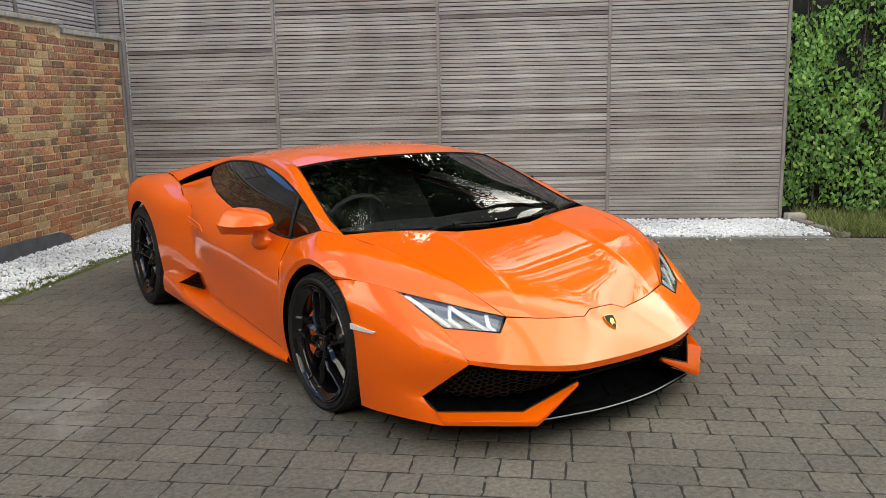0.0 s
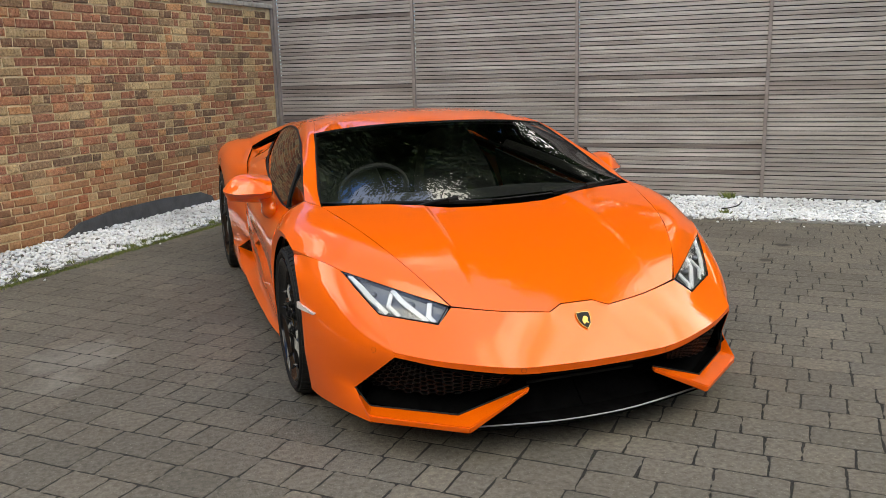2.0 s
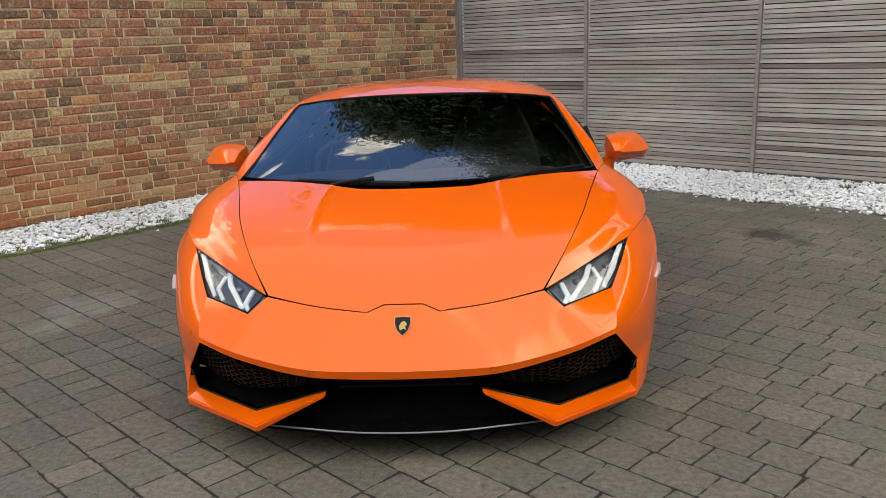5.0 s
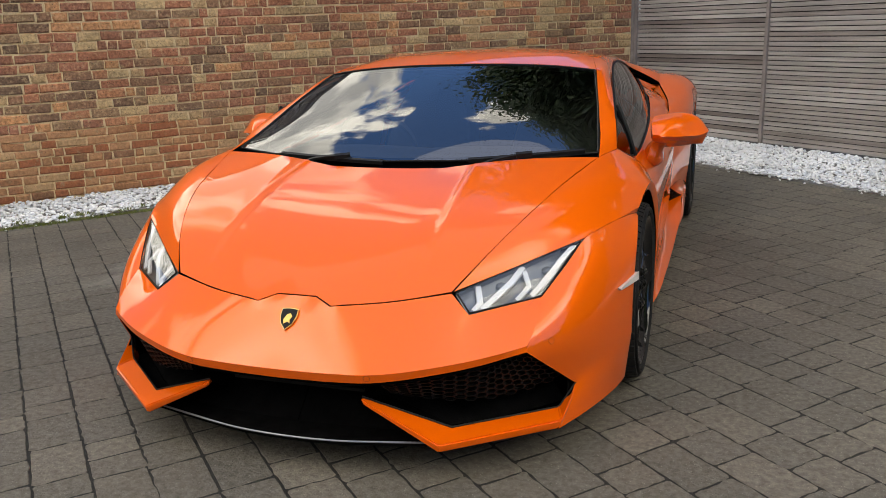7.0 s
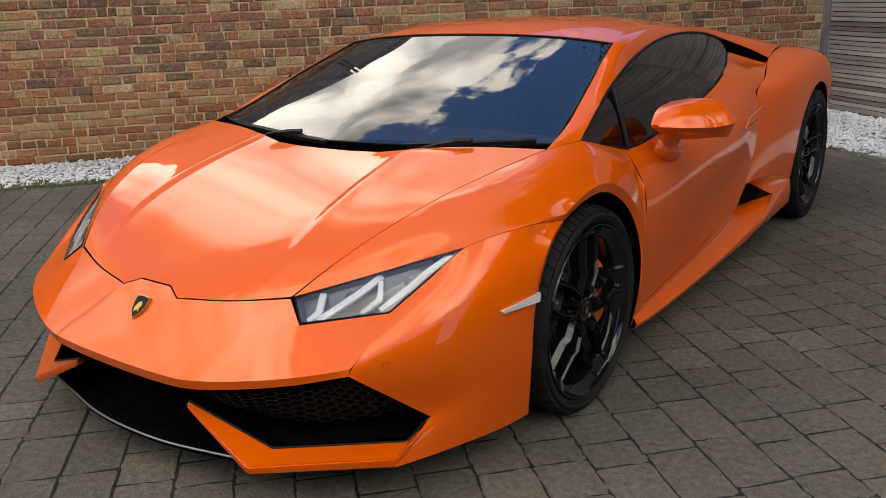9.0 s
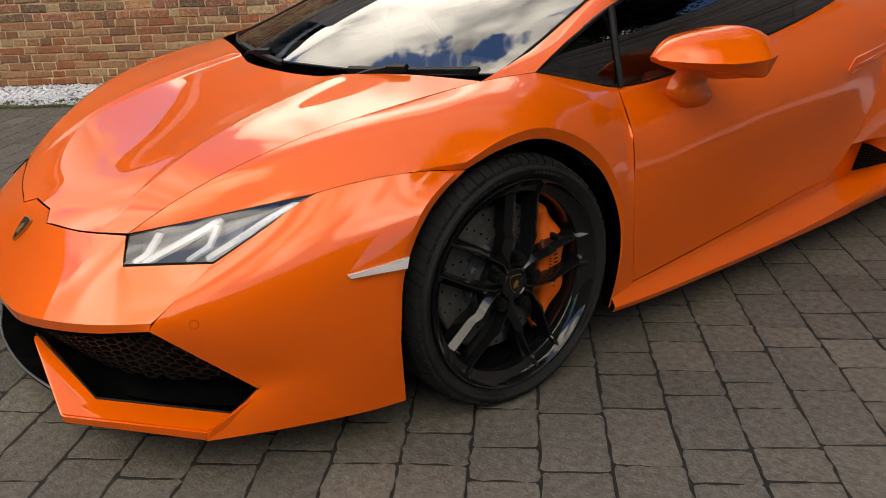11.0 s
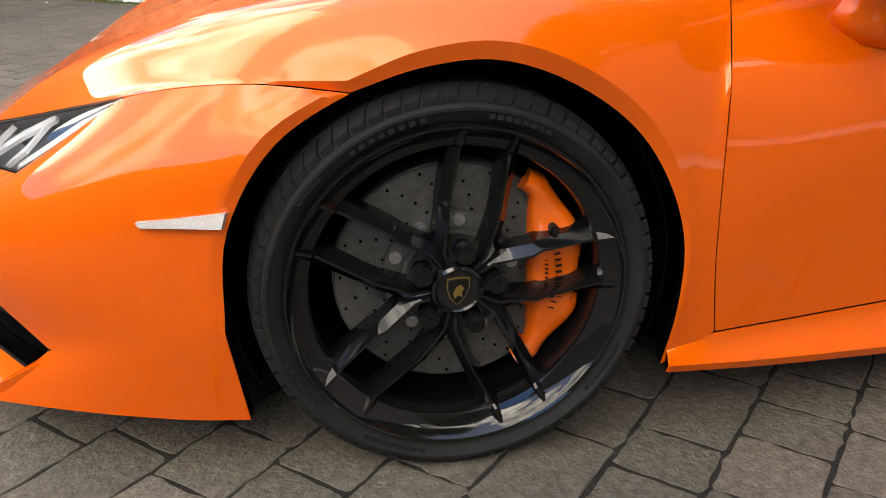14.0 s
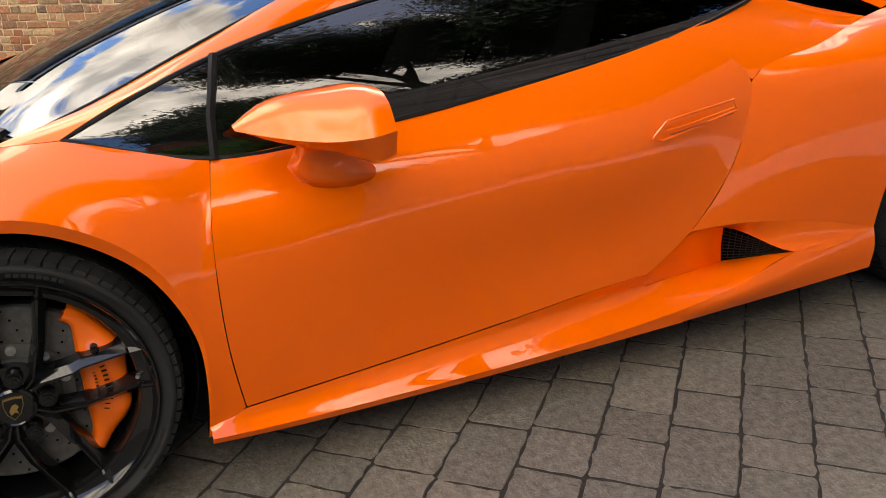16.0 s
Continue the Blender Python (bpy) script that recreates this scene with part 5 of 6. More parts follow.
def on_panel(G, c):
    """The place on a panel nearest to c, and the panel's outward way there."""
    d = np.linalg.norm(G - np.array(c), axis=-1)
    k = np.unravel_index(d.argmin(), d.shape)
    n = grid_normals(G)[k]
    n = n if n @ np.array((.3, -1, .4)) > 0 else -n
    return Vector(np.array(c) - ((np.array(c) - G[k]) @ n) * n), Vector(n)


for c, n in (on_panel(nose_grid, (.287, -.997, .332)), on_panel(flank_grid, (.755, -.748, .392))):
    both("parking_sensor", disc(Vector(c) - Vector(n).normalized() * .0030, n, .0092, .0034), PAINT)
    both("sensor_ring", ring_line(Vector(c), n, .0096, .0005), SATIN_BLACK)
both("washer_flap", tube([(.6115, -.7608, .4646), (.6021, -.7815, .4519), (.6517, -.7433, .4627), (.6756, -.7122, .4753), (.6891, -.6826, .4886)], .0007, 5), SATIN_BLACK)

SHIELD = [(-.028, .034), (0, .037), (.028, .034), (.029, .010), (.020, -.018), (0, -.039), (-.020, -.018), (-.029, .010)]


def shield(scale, at, right, up, lift):
    n = Vector(right).cross(Vector(up)).normalized()
    pts = [Vector(at) + Vector(right) * x * scale + Vector(up) * y * scale for x, y in SHIELD]
    return [tuple(p + n * (-.004 if k == 0 else lift)) for k in (0, 1) for p in pts], [(i, (i + 1) % 8, 8 + (i + 1) % 8, 8 + i) for i in range(8)] + [tuple(range(8, 16)), tuple(range(8))[::-1]]


def badge(parent, at, right, up, scale):
    n = Vector(right).cross(Vector(up)).normalized()
    b = make("badge", *shield(scale * .94, at, right, up, .002), GOLD, parent, "gold-rimmed black shield badge")
    make("badge_field", *shield(scale * .87, Vector(at), right, up, .0028), SATIN_BLACK, b)
    mark = [(-.012, -.004), (-.004, .012), (.006, .016), (.014, .006), (.008, -.004), (.012, -.016), (.002, -.010), (-.008, -.018)]
    v = [tuple(Vector(at) + Vector(right) * x * scale + Vector(up) * y * scale + n * k) for k in (.002, .0042) for x, y in mark]
    make("badge_mark", v, [(i, (i + 1) % 8, 8 + (i + 1) % 8, 8 + i) for i in range(8)] + [tuple(range(8, 16))], GOLD, b)
    return b


badge(car, (0, -.900, .449), (1, 0, 0), Vector((0, .70, .71)).normalized(), 1.0)

# wipers and cowl
make("cowl", *skin(whole(surface([
    [(0, -.131, .756), (.40, -.066, .761), (.757, .038, .782)],
    [(0, -.120, .716), (.40, -.055, .722), (.752, .045, .760)],
    [(0, -.075, .722), (.38, -.016, .730), (.748, .075, .766)],
    [(0, -.070, .786), (.373, -.012, .788), (.745, .104, .794)],
], 8, 4)), gap=0, depth=.01, core=(0, None, .3)), DEEP_BLACK, car, "black well under the wipers")


def strip(points, wide, high):
    """A flat bar along points, upright edges square."""
    P = [Vector(p) for p in points]
    verts, faces = [], []
    for i, p in enumerate(P):
        way = (P[min(i + 1, len(P) - 1)] - P[max(i - 1, 0)]).normalized()
        side = way.cross(Vector((0, -.42, .9))).normalized()
        up = side.cross(way)
        verts += [p - side * wide, p + side * wide, p + side * wide * .6 + up * high, p - side * wide * .6 + up * high]
    for i in range(len(P) - 1):
        faces += [(i * 4 + j, i * 4 + (j + 1) % 4, (i + 1) * 4 + (j + 1) % 4, (i + 1) * 4 + j) for j in range(4)]
    return verts, faces + [(3, 2, 1, 0), tuple(range(len(P) * 4 - 4, len(P) * 4))]


for pivot, knee, root, tip in (((.30, -.085, .742), (.50, -.030, .786), (.30, -.052, .779), (.700, .080, .799)), ((-.42, -.050, .744), (-.20, -.066, .776), (-.50, .006, .783), (-.02, -.088, .772))):
    mid = (Vector(root) + Vector(tip)) / 2 + Vector((0, -.012, .0))
    w = make("wiper", *strip(glide([root, mid, tip], 6), .0105, .012), SATIN_BLACK, car, "", 20)
    make("wiper_arm", *strip(glide([pivot, tuple(Vector(pivot).lerp(Vector(knee), .4) + Vector((0, 0, .018))), tuple(Vector(knee) + Vector((0, 0, .016)))], 6), .0085, .008), SATIN_BLACK, w, "", 20)
    make("wiper_joint", *strip([tuple(Vector(knee) + Vector((-.025, -.012, .012))), tuple(Vector(knee) + Vector((.028, .012, .014)))], .013, .014), SATIN_BLACK, w, "", 20)

# door mirrors: a wedge-nosed shell on a short foot
MIRROR = [
    [(.902, .486, .806), (.925, .482, .807), (.936, .484, .801), (.928, .490, .797), (.902, .490, .797)],
    [(.893, .540, .838), (.955, .536, .838), (.998, .540, .794), (.972, .552, .778), (.895, .552, .776)],
    [(.890, .655, .856), (1.025, .665, .855), (1.078, .640, .788), (1.040, .655, .757), (.892, .645, .760)],
    [(.895, .718, .858), (1.062, .725, .851), (1.108, .715, .795), (1.085, .722, .742), (.898, .720, .742)],
    [(.905, .748, .850), (1.064, .752, .846), (1.104, .752, .800), (1.078, .756, .748), (.905, .752, .748)],
    [(.93, .746, .83), (1.03, .748, .828), (1.068, .750, .802), (1.05, .752, .770), (.93, .75, .77)],
]
M = np.array(MIRROR)
M = np.concatenate([M, M[:, :1]], axis=1)
mg = surface(M, 6, 6, (2, 3), (4,))
hm, wm = mg.shape[:2]
v = [tuple(p) for p in mg.reshape(-1, 3)]
f = [(i * wm + j, i * wm + j + 1, (i + 1) * wm + j + 1, (i + 1) * wm + j) for i in range(hm - 1) for j in range(wm - 1)] + [tuple((hm - 1) * wm + j for j in range(wm - 1)), tuple(range(wm - 1))[::-1]]
for s in (1, -1):
    q = (v, f) if s == 1 else flip((v, f))
    m = make("door_mirror", *q, PAINT, car, smooth=50)
    foot = [
        [(.905, .618, .775), (.950, .628, .768), (.960, .688, .762), (.93, .718, .765), (.90, .678, .77)],
        [(.880, .608, .735), (.910, .618, .728), (.925, .708, .722), (.895, .738, .720), (.86, .678, .73)],
        [(.872, .590, .700), (.898, .603, .684), (.918, .745, .666), (.890, .780, .660), (.845, .678, .68)],
        [(.856, .595, .690), (.878, .605, .672), (.896, .752, .642), (.872, .782, .636), (.83, .678, .65)],
    ]
    F = np.array(foot)
    F = np.concatenate([F, F[:, :1]], axis=1)
    fg = surface(F, 4, 4)
    hf, wf = fg.shape[:2]
    fv = [tuple(p) for p in fg.reshape(-1, 3)]
    ff = [(i * wf + j, i * wf + j + 1, (i + 1) * wf + j + 1, (i + 1) * wf + j) for i in range(hf - 1) for j in range(wf - 1)]
    make("mirror_foot", *((fv, ff) if s == 1 else flip((fv, ff))), PAINT, m, smooth=50)
    gv, gf = disc((s * .985, .752, .80), (0, 1, 0), .03, .003)
    make("mirror_glass", gv, gf, CHROME, m)

# cabin seen dimly through the glass
make("dashboard", *skin(whole(surface([
    [(0, .05, .72), (.45, .08, .72), (.68, .16, .72)],
    [(0, .30, .77), (.45, .33, .775), (.70, .36, .75)],
    [(0, .52, .70), (.45, .54, .70), (.70, .55, .68)],
    [(0, .55, .45), (.45, .57, .45), (.70, .58, .45)],
], 5, 5)), gap=0, core=(0, .5, .3)), SEAT, car)
make("roof_lining", *skin(whole(surface([[(x * .97, y + .02, z - .028) for x, y, z in row] for row in ROOF[:5]], 4, 4)), gap=0, depth=.004, core=(0, None, 3)), SEAT, car)
both("door_card", skin(surface([[(x - .055, y, z + dz) for x, y, z in row] for row, dz in zip(DOOR[:4], (-.02, 0, 0, 0))], 4, 4), gap=0, depth=.006), SEAT)
make("bulkhead", *skin(whole(surface([
    [(0, 1.75, 1.05), (.35, 1.75, 1.04), (.52, 1.72, 1.0)],
    [(0, 1.55, .7), (.35, 1.55, .7), (.68, 1.55, .7)],
    [(0, 1.5, .3), (.35, 1.5, .3), (.75, 1.5, .3)],
], 4, 4)), gap=0, core=(0, 3, .6)), DEEP_BLACK, car)
for x in (-.36, .36):
    seat = [[(x - .22, 1.18, .30), (x, 1.16, .28), (x + .22, 1.18, .30)], [(x - .25, 1.28, .55), (x, 1.34, .55), (x + .25, 1.28, .55)],
            [(x - .20, 1.40, .80), (x, 1.46, .80), (x + .20, 1.40, .80)], [(x - .12, 1.50, .98), (x, 1.53, .99), (x + .12, 1.50, .98)]]
    make("seat", *skin(surface(seat, 5, 5), gap=0, depth=.09, core=(x, 3, .6)), SEAT, car)
wheel_at, wn = Vector((-.36, .66, .74)), Vector((0, -.85, -.5))
make("steering_wheel", *ring_line(wheel_at, wn, .175, .014, 30), SEAT, car)


# ---- wheels ----
def tyre_data(r, half, rim_r):
    prof = [(half - .018, rim_r - .004), (half - .004, rim_r + .012), (half - .001, rim_r + .018), (half + .0015, rim_r + .021), (half + .0015, rim_r + .025), (half - .001, rim_r + .029), (half - .003, r - .026), (half - .0015, r - .024), (half - .0025, r - .021), (half - .007, r - .019), (half - .020, r - .007), (half - .045, r - .001), (half - .05, r),
            (-half + .05, r), (-half + .02, r - .007), (-half, rim_r + .03), (-half + .018, rim_r - .004)]
    v, f = lathe(prof, 96)
    return v, f


def tread_data(r, half):
    """Cross grooves over the shoulder, as dark bars sunk between raised blocks: here the blocks."""
    pieces = []
    for k in range(72):
        a = 2 * math.pi * k / 72
        for x0, x1, skew in ((half - .046, half - .008, .035), (half - .10, half - .052, -.03), (-half + .01, -half + .046, .035)):
            verts = []
            for x, t in ((x0, 0), (x1, skew)):
                drop = .0 if x < half - .04 else .0105
                for da in (-.0350, .0350):
                    for h in (-.006, .0035):
                        rr = r - drop + h
                        verts.append((x, rr * math.cos(a + da + t), rr * math.sin(a + da + t)))
            pieces.append((verts, [(0, 2, 3, 1), (4, 5, 7, 6), (0, 1, 5, 4), (2, 6, 7, 3), (1, 3, 7, 5), (0, 4, 6, 2)]))
    return joined(pieces)


def rim_data(rr, half):
    prof = [(half - .010, rr), (half - .004, rr - .003), (half - .006, rr - .007), (half - .015, rr - .012), (half - .023, rr - .020), (half - .029, rr - .029), (half - .033, rr - .037), (half - .038, rr - .040), (half - .075, rr - .041), (-half + .02, rr - .046),
            (-half + .01, rr - .004), (-half, rr), (-half - .001, rr + .003), (0, rr - .016), (half - .02, rr - .006)]
    return lathe(prof, 96)


def spoke_data(a_in, a_out, face, rim_r, bend, lip):
    """One arm of a forked spoke: from the hub out to the rim, ridged along its middle, its outer end stepped."""
    pts = [(.036, a_in, -.012), (.070, a_in + (a_out - a_in) * .16, -.004), (.128, a_in + (a_out - a_in) * .66, .005), (.146, a_in + (a_out - a_in) * .72, -.003), (rim_r - .042, a_out * .97 + a_in * .03, lip - .030),
           (rim_r - .036, a_out * .98 + a_in * .02, lip - .023), (rim_r - .009, a_out, lip - .014)]
    wide = [.0140, .0130, .0118, .0110, .0135, .0152, .0165]
    last = len(pts) - 1
    verts, faces = [], []
    P = [np.array((face + dx, r * math.cos(a), r * math.sin(a))) for r, a, dx in pts]
    for i, p in enumerate(P):
        way = P[min(i + 1, last)] - P[max(i - 1, 0)]
        side = np.cross(way, (1, 0, 0))
        side /= np.linalg.norm(side)
        w = wide[i]
        x = np.array((1, 0, 0))
        t = .30 * bend
        verts += [p - side * w * 1.2 - x * .046, p - side * w * .92 - x * .016, p + side * w * (t - .16), p + side * w * (t + .16), p + side * w * .92 - x * .016, p + side * w * 1.2 - x * .046]
    for i in range(last):
        for j in range(6):
            faces.append((i * 6 + j, (i + 1) * 6 + j, (i + 1) * 6 + (j + 1) % 6, i * 6 + (j + 1) % 6))
    faces += [tuple(range(6)), tuple(range(last * 6, last * 6 + 6))[::-1]]
    return verts, faces


TYRE_MARK = mottled(material("raised_tyre_lettering", (0.03,) * 3, 0.5, 0, 0, 0.03, 0.3), ((0.3, (0.022,) * 3), (0.7, (0.036,) * 3)), 200)


def bent_word(word, size, r, start, x):
    """A word bent round the wheel's axle, its top outwards, read clockwise from the angle start."""
    c = bpy.data.curves.new("lettering", "FONT")
    c.body, c.size, c.extrude, c.resolution_u = word, size, .0010, 2
    o = bpy.data.objects.new("lettering", c)
    me = bpy.data.meshes.new_from_object(o)
    v = [(x + p.co.z, (r + p.co.y) * math.cos(start - p.co.x / r), (r + p.co.y) * math.sin(start - p.co.x / r)) for p in me.vertices]
    f = [tuple(p.vertices) for p in me.polygons]
    bpy.data.objects.remove(o)
    bpy.data.curves.remove(c)
    bpy.data.meshes.remove(me)
    return v, f


def prism(center, r, h, sides, turn=0.0):
    v = [(center[0] + k * h, center[1] + r * math.cos(t), center[2] + r * math.sin(t)) for k in (-1, 1) for t in (turn + 2 * math.pi * i / sides for i in range(sides))]
    return v, [(i, (i + 1) % sides, sides + (i + 1) % sides, sides + i) for i in range(sides)] + [tuple(range(sides, 2 * sides)), tuple(range(sides))[::-1]]


def build_wheel(side, at, r, half, front):
    """side 1: the car's left. Angles run from the rear (y) up (z)."""
    rim_r = .2690 if front else .270
    face = half - .020 if front else half - .050
    keep = (lambda q: q) if side == 1 else flip
    w = make("wheel", *keep(rim_data(rim_r, half)), GLOSS_BLACK, car, "gloss black alloy wheel with five forked spokes", 30)
    t = make("tyre", *keep(tyre_data(r, half, rim_r)), RUBBER, w, "black low-profile tyre", 30)
    tagged(make("tread", *keep(tread_data(r, half)), RUBBER, t, "", 0), kind="stuff")
    if side == 1:
        make("sidewall_lettering", *bent_word("OUTSIDE", .0125, r - .0335, radians(144), half - .0008), TYRE_MARK, w, "raised lettering on the tyre wall", 0)
    turn = radians(78.5)
    for k in range(5):
        c = turn + k * 2 * math.pi / 5
        for q in (-1, 1):
            make("spoke", *keep(spoke_data(c + q * radians(36), c + q * radians(10), face, rim_r, q, half - face)), GLOSS_BLACK, w, "", 25)
        b = (face - .007, .063 * math.cos(c), .063 * math.sin(c))
        make("wheel_bolt", *keep(joined([prism(b, .0160, .010, 18), prism((b[0] + .008, b[1], b[2]), .0125, .008, 12), prism((b[0] + .014, b[1], b[2]), .0070, .005, 6)])), BOLT, w, "", 30)
    hub = lathe([(face - .05, .078), (face - .026, .080), (face - .020, .044), (face - .006, .041), (face - .003, .036), (face - .007, .033), (face - .009, .0005), (face - .05, .0005)], 40)
    h = make("hub", *keep(hub), GLOSS_BLACK, w, "", 30)
    x0 = (face - .006) * side
    badge(h, (x0, 0, 0), (0, side, 0), (0, .08 * side, .997), .66)
    # brake disc with drilled holes, bell bolts and caliper
    dr = .190 if front else .178
    dx = face - .085
    dv, df = lathe([(dx + .016, .085), (dx + .016, dr - .004), (dx + .012, dr), (dx - .016, dr), (dx - .016, .085)], 64)
    ds = make("brake_disc", *keep((dv, df)), STEEL, w, "grey drilled ceramic brake disc", 30)
    holes = []
    for i in range(20):
        for j, rad in enumerate((.115, .137, .158, .178 if front else .168)):
            a = 2 * math.pi * (i + j * .27) / 20
            holes.append(prism((dx + .0165, rad * math.cos(a), rad * math.sin(a)), .0026, .0008, 8))
    tagged(make("disc_drilling", *keep(joined(holes)), DEEP_BLACK, ds, "", 0), kind="stuff")
    make("disc_bell", *keep(lathe([(dx + .034, .05), (dx + .034, .084), (dx + .026, .086), (dx + .024, .112), (dx + .014, .114), (dx + .014, .05)], 48)), STEEL, ds, "", 30)
    for i in range(10):
        a = 2 * math.pi * (i + .3) / 10
        make("bell_bolt", *keep(joined([prism((dx + .026, .099 * math.cos(a), .099 * math.sin(a)), .0100, .005, 12), prism((dx + .031, .099 * math.cos(a), .099 * math.sin(a)), .0055, .003, 6)])), SILVER, ds, "", 30)
    q0 = 1 if front else -1
    arc = np.linspace(radians(53), radians(-57), 16)
    ring = []
    for i, a in enumerate(arc):
        s = i / 15
        r0 = min(.124 / math.cos(a), .178)
        r1 = (.216 if front else .214) + .004 * math.cos(6 * math.pi * s)
        if i in (0, 15):
            r1 -= .008
        top = dx + .040 + .006 * math.sin(math.pi * s) + .005 * math.cos(6 * math.pi * s)
        ring.append([(dx + .018, r0), (top - .010, r0 + .002), (top - .002, r0 + .010), (top, (r0 + r1) / 2), (top - .003, r1 - .014), (top - .012, r1 - .003), (dx + .012, r1)])
    G = np.array([[(x, q0 * rr * math.cos(a), rr * math.sin(a)) for x, rr in row] for row, a in zip(ring, arc)])
    cal = make("brake_caliper", *keep(skin(surface(G, 3, 3), gap=0, depth=.02, core=(dx - .1, 0, 0))), CALIPER, w, "orange six-piston brake caliper")
    # the maker's name on the caliper as plain dark strokes
    bars = []
    for i in range(11):
        a0 = radians(15 - i * 3.6)
        tall = .015 if i in (0, 5, 8) else .010
        rows_ = [[(dx + .0512 + k, q0 * rr * math.cos(a0 + t), rr * math.sin(a0 + t)) for rr in (.166, .166 + tall)] for k in (-.004, .0) for t in (-.0065, .0065)]
        vv = [p for row in rows_ for p in row]
        bars.append((vv, [(0, 1, 3, 2), (4, 6, 7, 5), (0, 2, 6, 4), (1, 5, 7, 3), (0, 4, 5, 1), (2, 3, 7, 6)]))
    for i in range(9):
        a0 = radians(12 - i * 3.0)
        rows_ = [[(dx + .0500 + k, q0 * rr * math.cos(a0 + t), rr * math.sin(a0 + t)) for rr in (.149, .154)] for k in (-.004, .0) for t in (-.004, .004)]
        vv = [p for row in rows_ for p in row]
        bars.append((vv, [(0, 1, 3, 2), (4, 6, 7, 5), (0, 2, 6, 4), (1, 5, 7, 3), (0, 4, 5, 1), (2, 3, 7, 6)]))
    tagged(make("caliper_lettering", *keep(joined(bars)), SATIN_BLACK, cal, "rows of thin dark lettering", 0), kind="stuff")
    n1 = joined([prism((dx + .050, q0 * .160, .078), .0075, .008, 10), prism((dx + .058, q0 * .160, .078), .004, .010, 8)])
    make("bleed_nipple", *keep(n1), SATIN_BLACK, cal, "", 30)
    a = radians(2)
    va = tube([(face - .030, (rim_r - .032) * math.cos(a), (rim_r - .032) * math.sin(a)), (face - .004, (rim_r - .040) * math.cos(a), (rim_r - .040) * math.sin(a))], .0045, 8)
    make("valve", *keep(va), SILVER, w)
    # raised lettering of the sidewall, as plain bars
    marks = []
    for a0, a1 in ((100, 122), (62, 80), (198, 216), (236, 256), (318, 336)):
        for a in np.linspace(radians(a0), radians(a1), 8):
            rr = r - .032
            c = (half - .003, rr * math.cos(a), rr * math.sin(a))
            marks.append(box_data((.003, .009, .012), c, turn=Matrix.Rotation(a - math.pi / 2, 4, "X")))
    tagged(make("sidewall_lettering", *keep(joined(marks)), RUBBER, t, "", 0), kind="stuff")
    for o in (w,):
        o.location = at
    return w


FRONT_R, REAR_R = .3165, .3455
for s in (1, -1):
    build_wheel(s, (s * .816, 0, FRONT_R), FRONT_R, .124, True)
    build_wheel(s, (s * .815, 2.62, REAR_R), REAR_R, .152, False)


# ---- laid pieces: paving blocks and bricks ----
def block_data(l, w, h, ease, lift=0.0):
    """A block with eased upper edges and no underside: top at z = 0."""
    a, b = l / 2, w / 2
    v = [(sx * (a - ease), sy * (b - ease), lift) for sx, sy in ((-1, -1), (1, -1), (1, 1), (-1, 1))]
    v += [(sx * a, sy * b, lift - ease * .8) for sx, sy in ((-1, -1), (1, -1), (1, 1), (-1, 1))]
    v += [(sx * a, sy * b, -h) for sx, sy in ((-1, -1), (1, -1), (1, 1), (-1, 1))]
    f = [(0, 1, 2, 3)] + [(r * 4 + i, (r + 1) * 4 + i, (r + 1) * 4 + (i + 1) % 4, r * 4 + (i + 1) % 4) for r in (0, 1) for i in range(4)]
    return v, f


def bare_mesh(name, data, mat):
    me = bpy.data.meshes.new(name)
    me.from_pydata(*[data[0], [], data[1]])
    me.materials.append(mat)
    return me


COURSE, ALONG = .160, radians(-43.1)
ea, eb = Vector((math.cos(ALONG), math.sin(ALONG), 0)), Vector((-math.sin(ALONG), math.cos(ALONG), 0))
ORIGIN = Vector((.722, 1.792, 0))
LENGTHS = (.126, .170, .240)
rng_p = random.Random(11)


def tumbled(l):
    """A block with its corners knocked a little out of true."""
    a, b, cut = (l - .0086) / 2, (COURSE - .0088) / 2, .0026
    ring = []
    for (x0, y0), (x1, y1) in (((-a, -b), (a, -b)), ((a, -b), (a, b)), ((a, b), (-a, b)), ((-a, b), (-a, -b))):
        for k in (.025, .19, .36, .52, .68, .84, .975):
            bite = rng_p.uniform(-.0080, .0002) if rng_p.random() < .36 else rng_p.uniform(-.0026, .0016)
            x, y = x0 + (x1 - x0) * k, y0 + (y1 - y0) * k
            ring.append((x + math.copysign(bite, x) * (abs(x) > a - .001), y + math.copysign(bite, y) * (abs(y) > b - .001)))
    skew = rng_p.uniform(-.003, .003)
    ring = [(x + skew * y / b, y + rng_p.uniform(-.0006, .0006)) for x, y in ring]
    n = len(ring)
    v = [(x * (1 - cut / a), y * (1 - cut / b), rng_p.uniform(-.0006, .0006)) for x, y in ring] + [(x, y, -.0035) for x, y in ring] + [(x, y, -.03) for x, y in ring]
    return v, [tuple(range(n))] + [(r * n + i, (r + 1) * n + i, (r + 1) * n + (i + 1) % n, r * n + (i + 1) % n) for r in (0, 1) for i in range(n)]


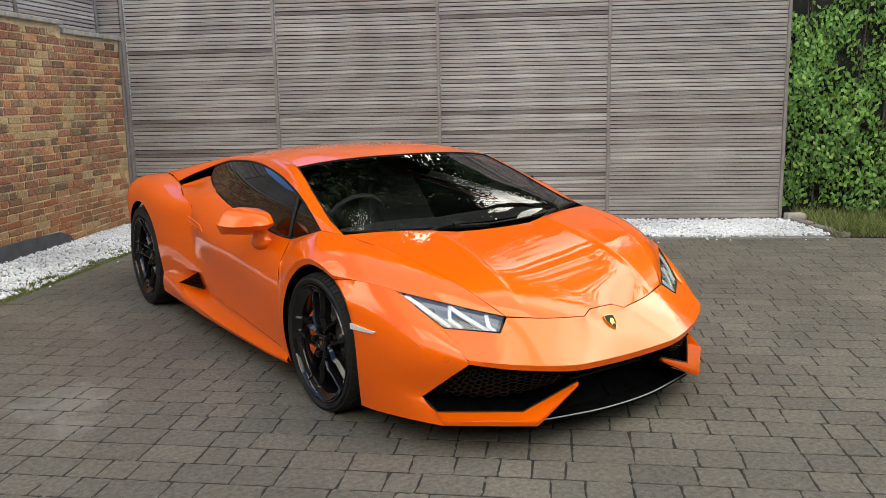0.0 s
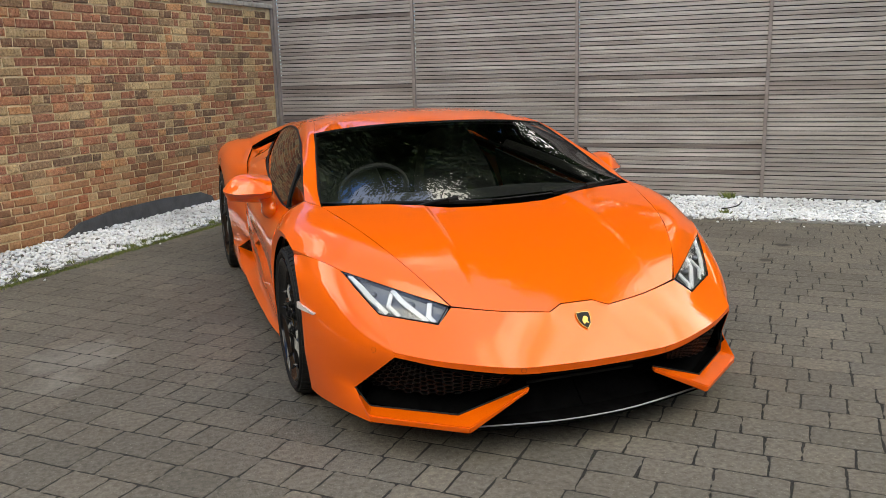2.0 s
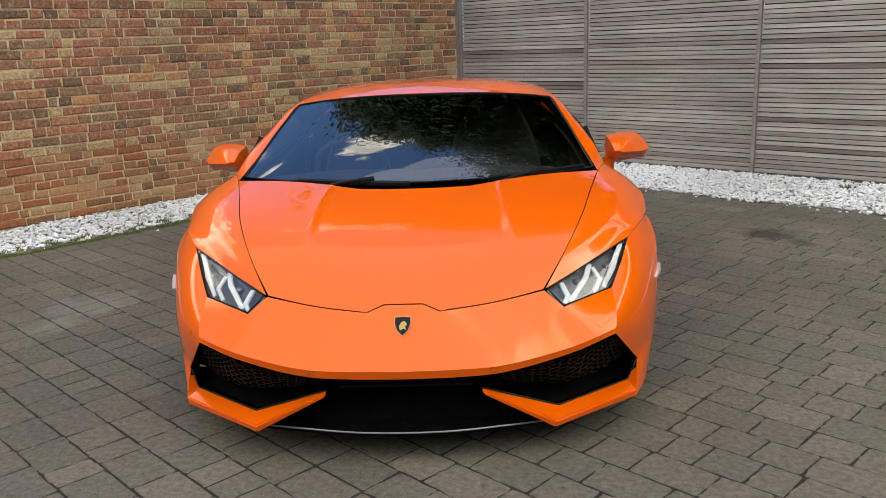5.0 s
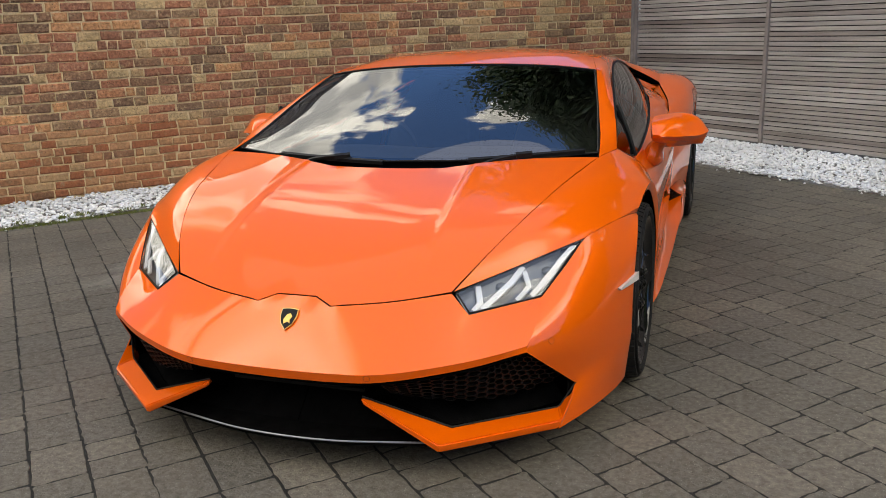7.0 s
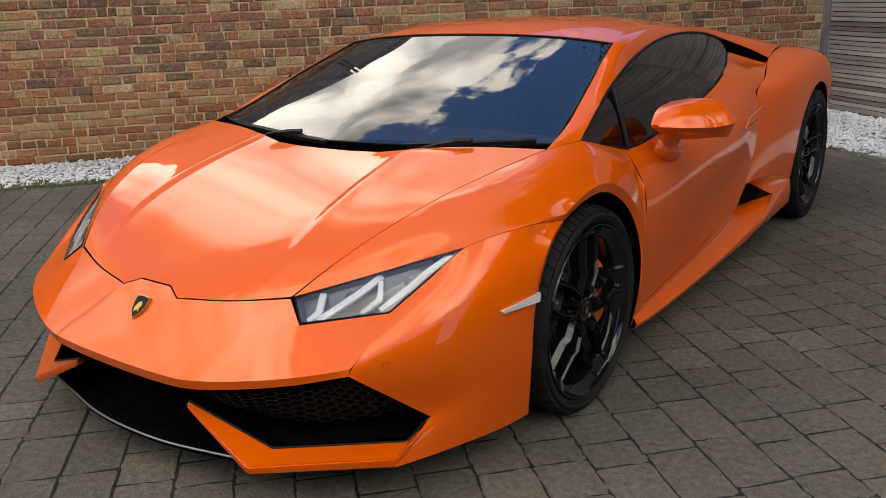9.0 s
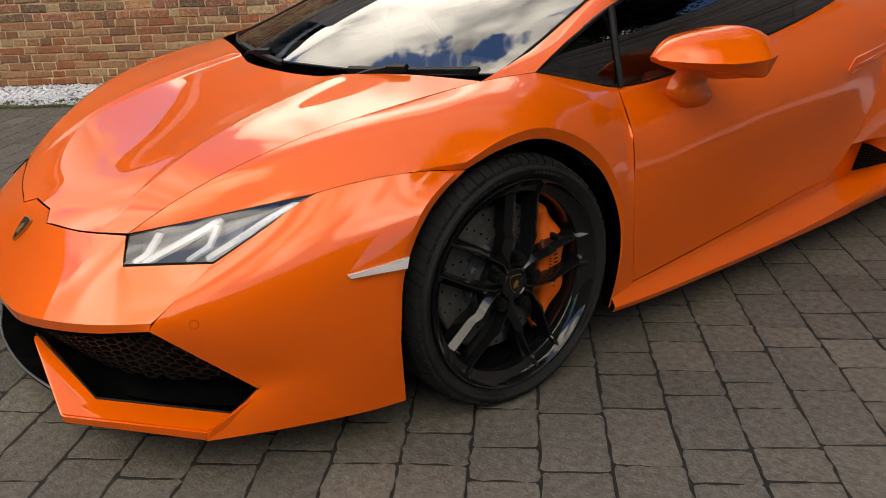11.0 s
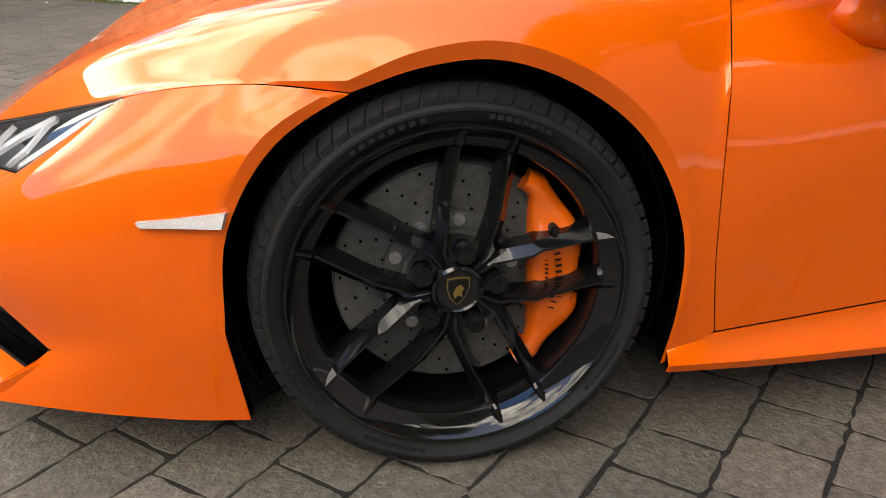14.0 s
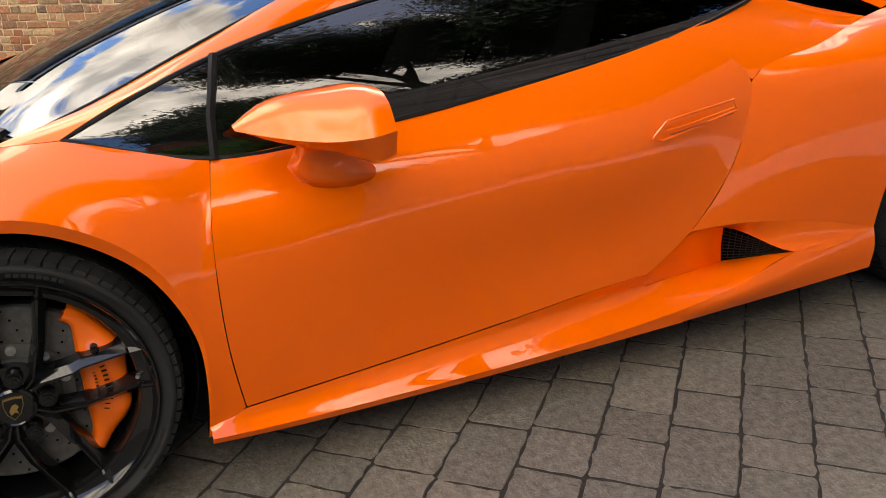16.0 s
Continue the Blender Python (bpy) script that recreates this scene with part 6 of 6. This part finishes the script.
paver_meshes = {(l, k): bare_mesh("paving_block", tumbled(l), PAVER) for l in LENGTHS for k in range(6)}
rest, singles = [], []
inv = YARD.inverted()
for c in range(-84, 46):
    s = -12.0 + rng_p.uniform(0, .2)
    while s < 13.0:
        l = rng_p.choice((.126, .170, .170, .240, .240))
        p = ORIGIN + ea * (s + l / 2) + eb * ((c + .5) * COURSE)
        s += l
        q = inv @ p
        if .80 < q.x < 11.82 and 1.10 < -q.y < 12.92:
            m = Matrix.Translation((p.x, p.y, rng_p.uniform(.0002, .0014))) @ Euler((rng_p.uniform(-.003, .003), rng_p.uniform(-.003, .003), ALONG + rng_p.uniform(-.008, .008))).to_matrix().to_4x4()
            close = .55 < p.x < 2.05 and -.95 < p.y < 2.6
            (singles if close and len(singles) < 298 else rest).append((l, m))
for l, m in singles:
    o = new("paving_block", paver_meshes[(l, rng_p.randrange(6))])
    o.parent = pavement
    o.matrix_local = m
V, F, k = [], [], 0
for l, m in rest:
    v, f = tumbled(l)
    M = np.array(m)
    V.append((np.c_[np.array(v), np.ones(len(v))] @ M.T)[:, :3])
    F += [tuple(i + k for i in g) for g in f]
    k += len(v)
o = make("paving_blocks", np.concatenate(V), F, PAVER, pavement, smooth=0)
tagged(o, kind="stuff")

# bricks: headers and stretchers in worn courses, the lowest courses paler
BRICK_LOW = piece_material("pale_cleaned_brick", ((0.0, (0.390, 0.194, 0.098)), (0.2, (0.468, 0.250, 0.127)), (0.4, (0.377, 0.144, 0.071)), (0.6, (0.507, 0.325, 0.172)), (0.75, (0.280, 0.144, 0.081)), (0.88, (0.429, 0.206, 0.109))), 42, 0.50, 0.92, (55, 0.11, (0.10, 0.07, 0.05)), 60, 1.0, True, (20, 0.58, 0.5, (0.40, 0.31, 0.19)), 0.15)
rng_b = random.Random(23)
singles, rest = [], {"u": [], "l": []}


def brick_data(l, h, rough):
    v, f = block_data(l - rng_b.uniform(0, .005), h - rng_b.uniform(0, .004), .03, .008)
    v = [(x + rng_b.uniform(-rough, rough), y + rng_b.uniform(-rough, rough), z) for x, y, z in v]
    return v, f


brick_meshes = {(l, k, low): bare_mesh("brick", brick_data(l, .0590 if low else .0678, .0056), BRICK_LOW if low else BRICK) for l in (.215, .104, .068, .160) for k in range(7) for low in (0, 1)}
stand = Matrix.Rotation(radians(90), 4, "Y") @ Matrix.Rotation(radians(90), 4, "Z")
row, z = 0, .02
while z < WALL_H + .07:
    y = rng_b.uniform(.0, .12) + .02
    while y < WALL_L - .3:
        l = rng_b.choice((.215, .215, .104, .104, .104, .160, .068)) if row % 3 else rng_b.choice((.215, .215, .215, .104, .160))
        top = WALL_H if y < WALL_STEP else WALL_H + .08
        if z + .068 < top + .012 and not (y < WALL_STEP < y + l and z + .07 > WALL_H):
            low = 1 if z < .49 else 0
            m = YARD @ Matrix.Translation((-.0055 + rng_b.uniform(-.003, .0025), -(y + l / 2), z + .034)) @ stand @ Euler((rng_b.uniform(-.02, .02), rng_b.uniform(-.02, .02), rng_b.uniform(-.008, .008))).to_matrix().to_4x4()
            key = (l, rng_b.randrange(7), low)
            if 2.6 < y < 5.2 and .45 < z < 1.55 and len(singles) < 298:
                singles.append((key, m))
            else:
                rest["l" if low else "u"].append((key, m))
        y += l + .0095
    z += .0667 if z < .49 else .0755
    row += 1
for key, m in singles:
    o = new("brick", brick_meshes[key])
    o.parent = wall_brick
    o.matrix_local = m
for part_, mat in (("u", BRICK), ("l", BRICK_LOW)):
    V, F, k = [], [], 0
    for key, m in rest[part_]:
        me = brick_meshes[key]
        v = np.array([tuple(p.co) for p in me.vertices])
        V.append((np.c_[v, np.ones(len(v))] @ np.array(m).T)[:, :3])
        F += [tuple(i + k for i in g.vertices) for g in me.polygons]
        k += len(v)
    tagged(make("bricks", np.concatenate(V), F, mat, wall_brick, smooth=0), kind="stuff")
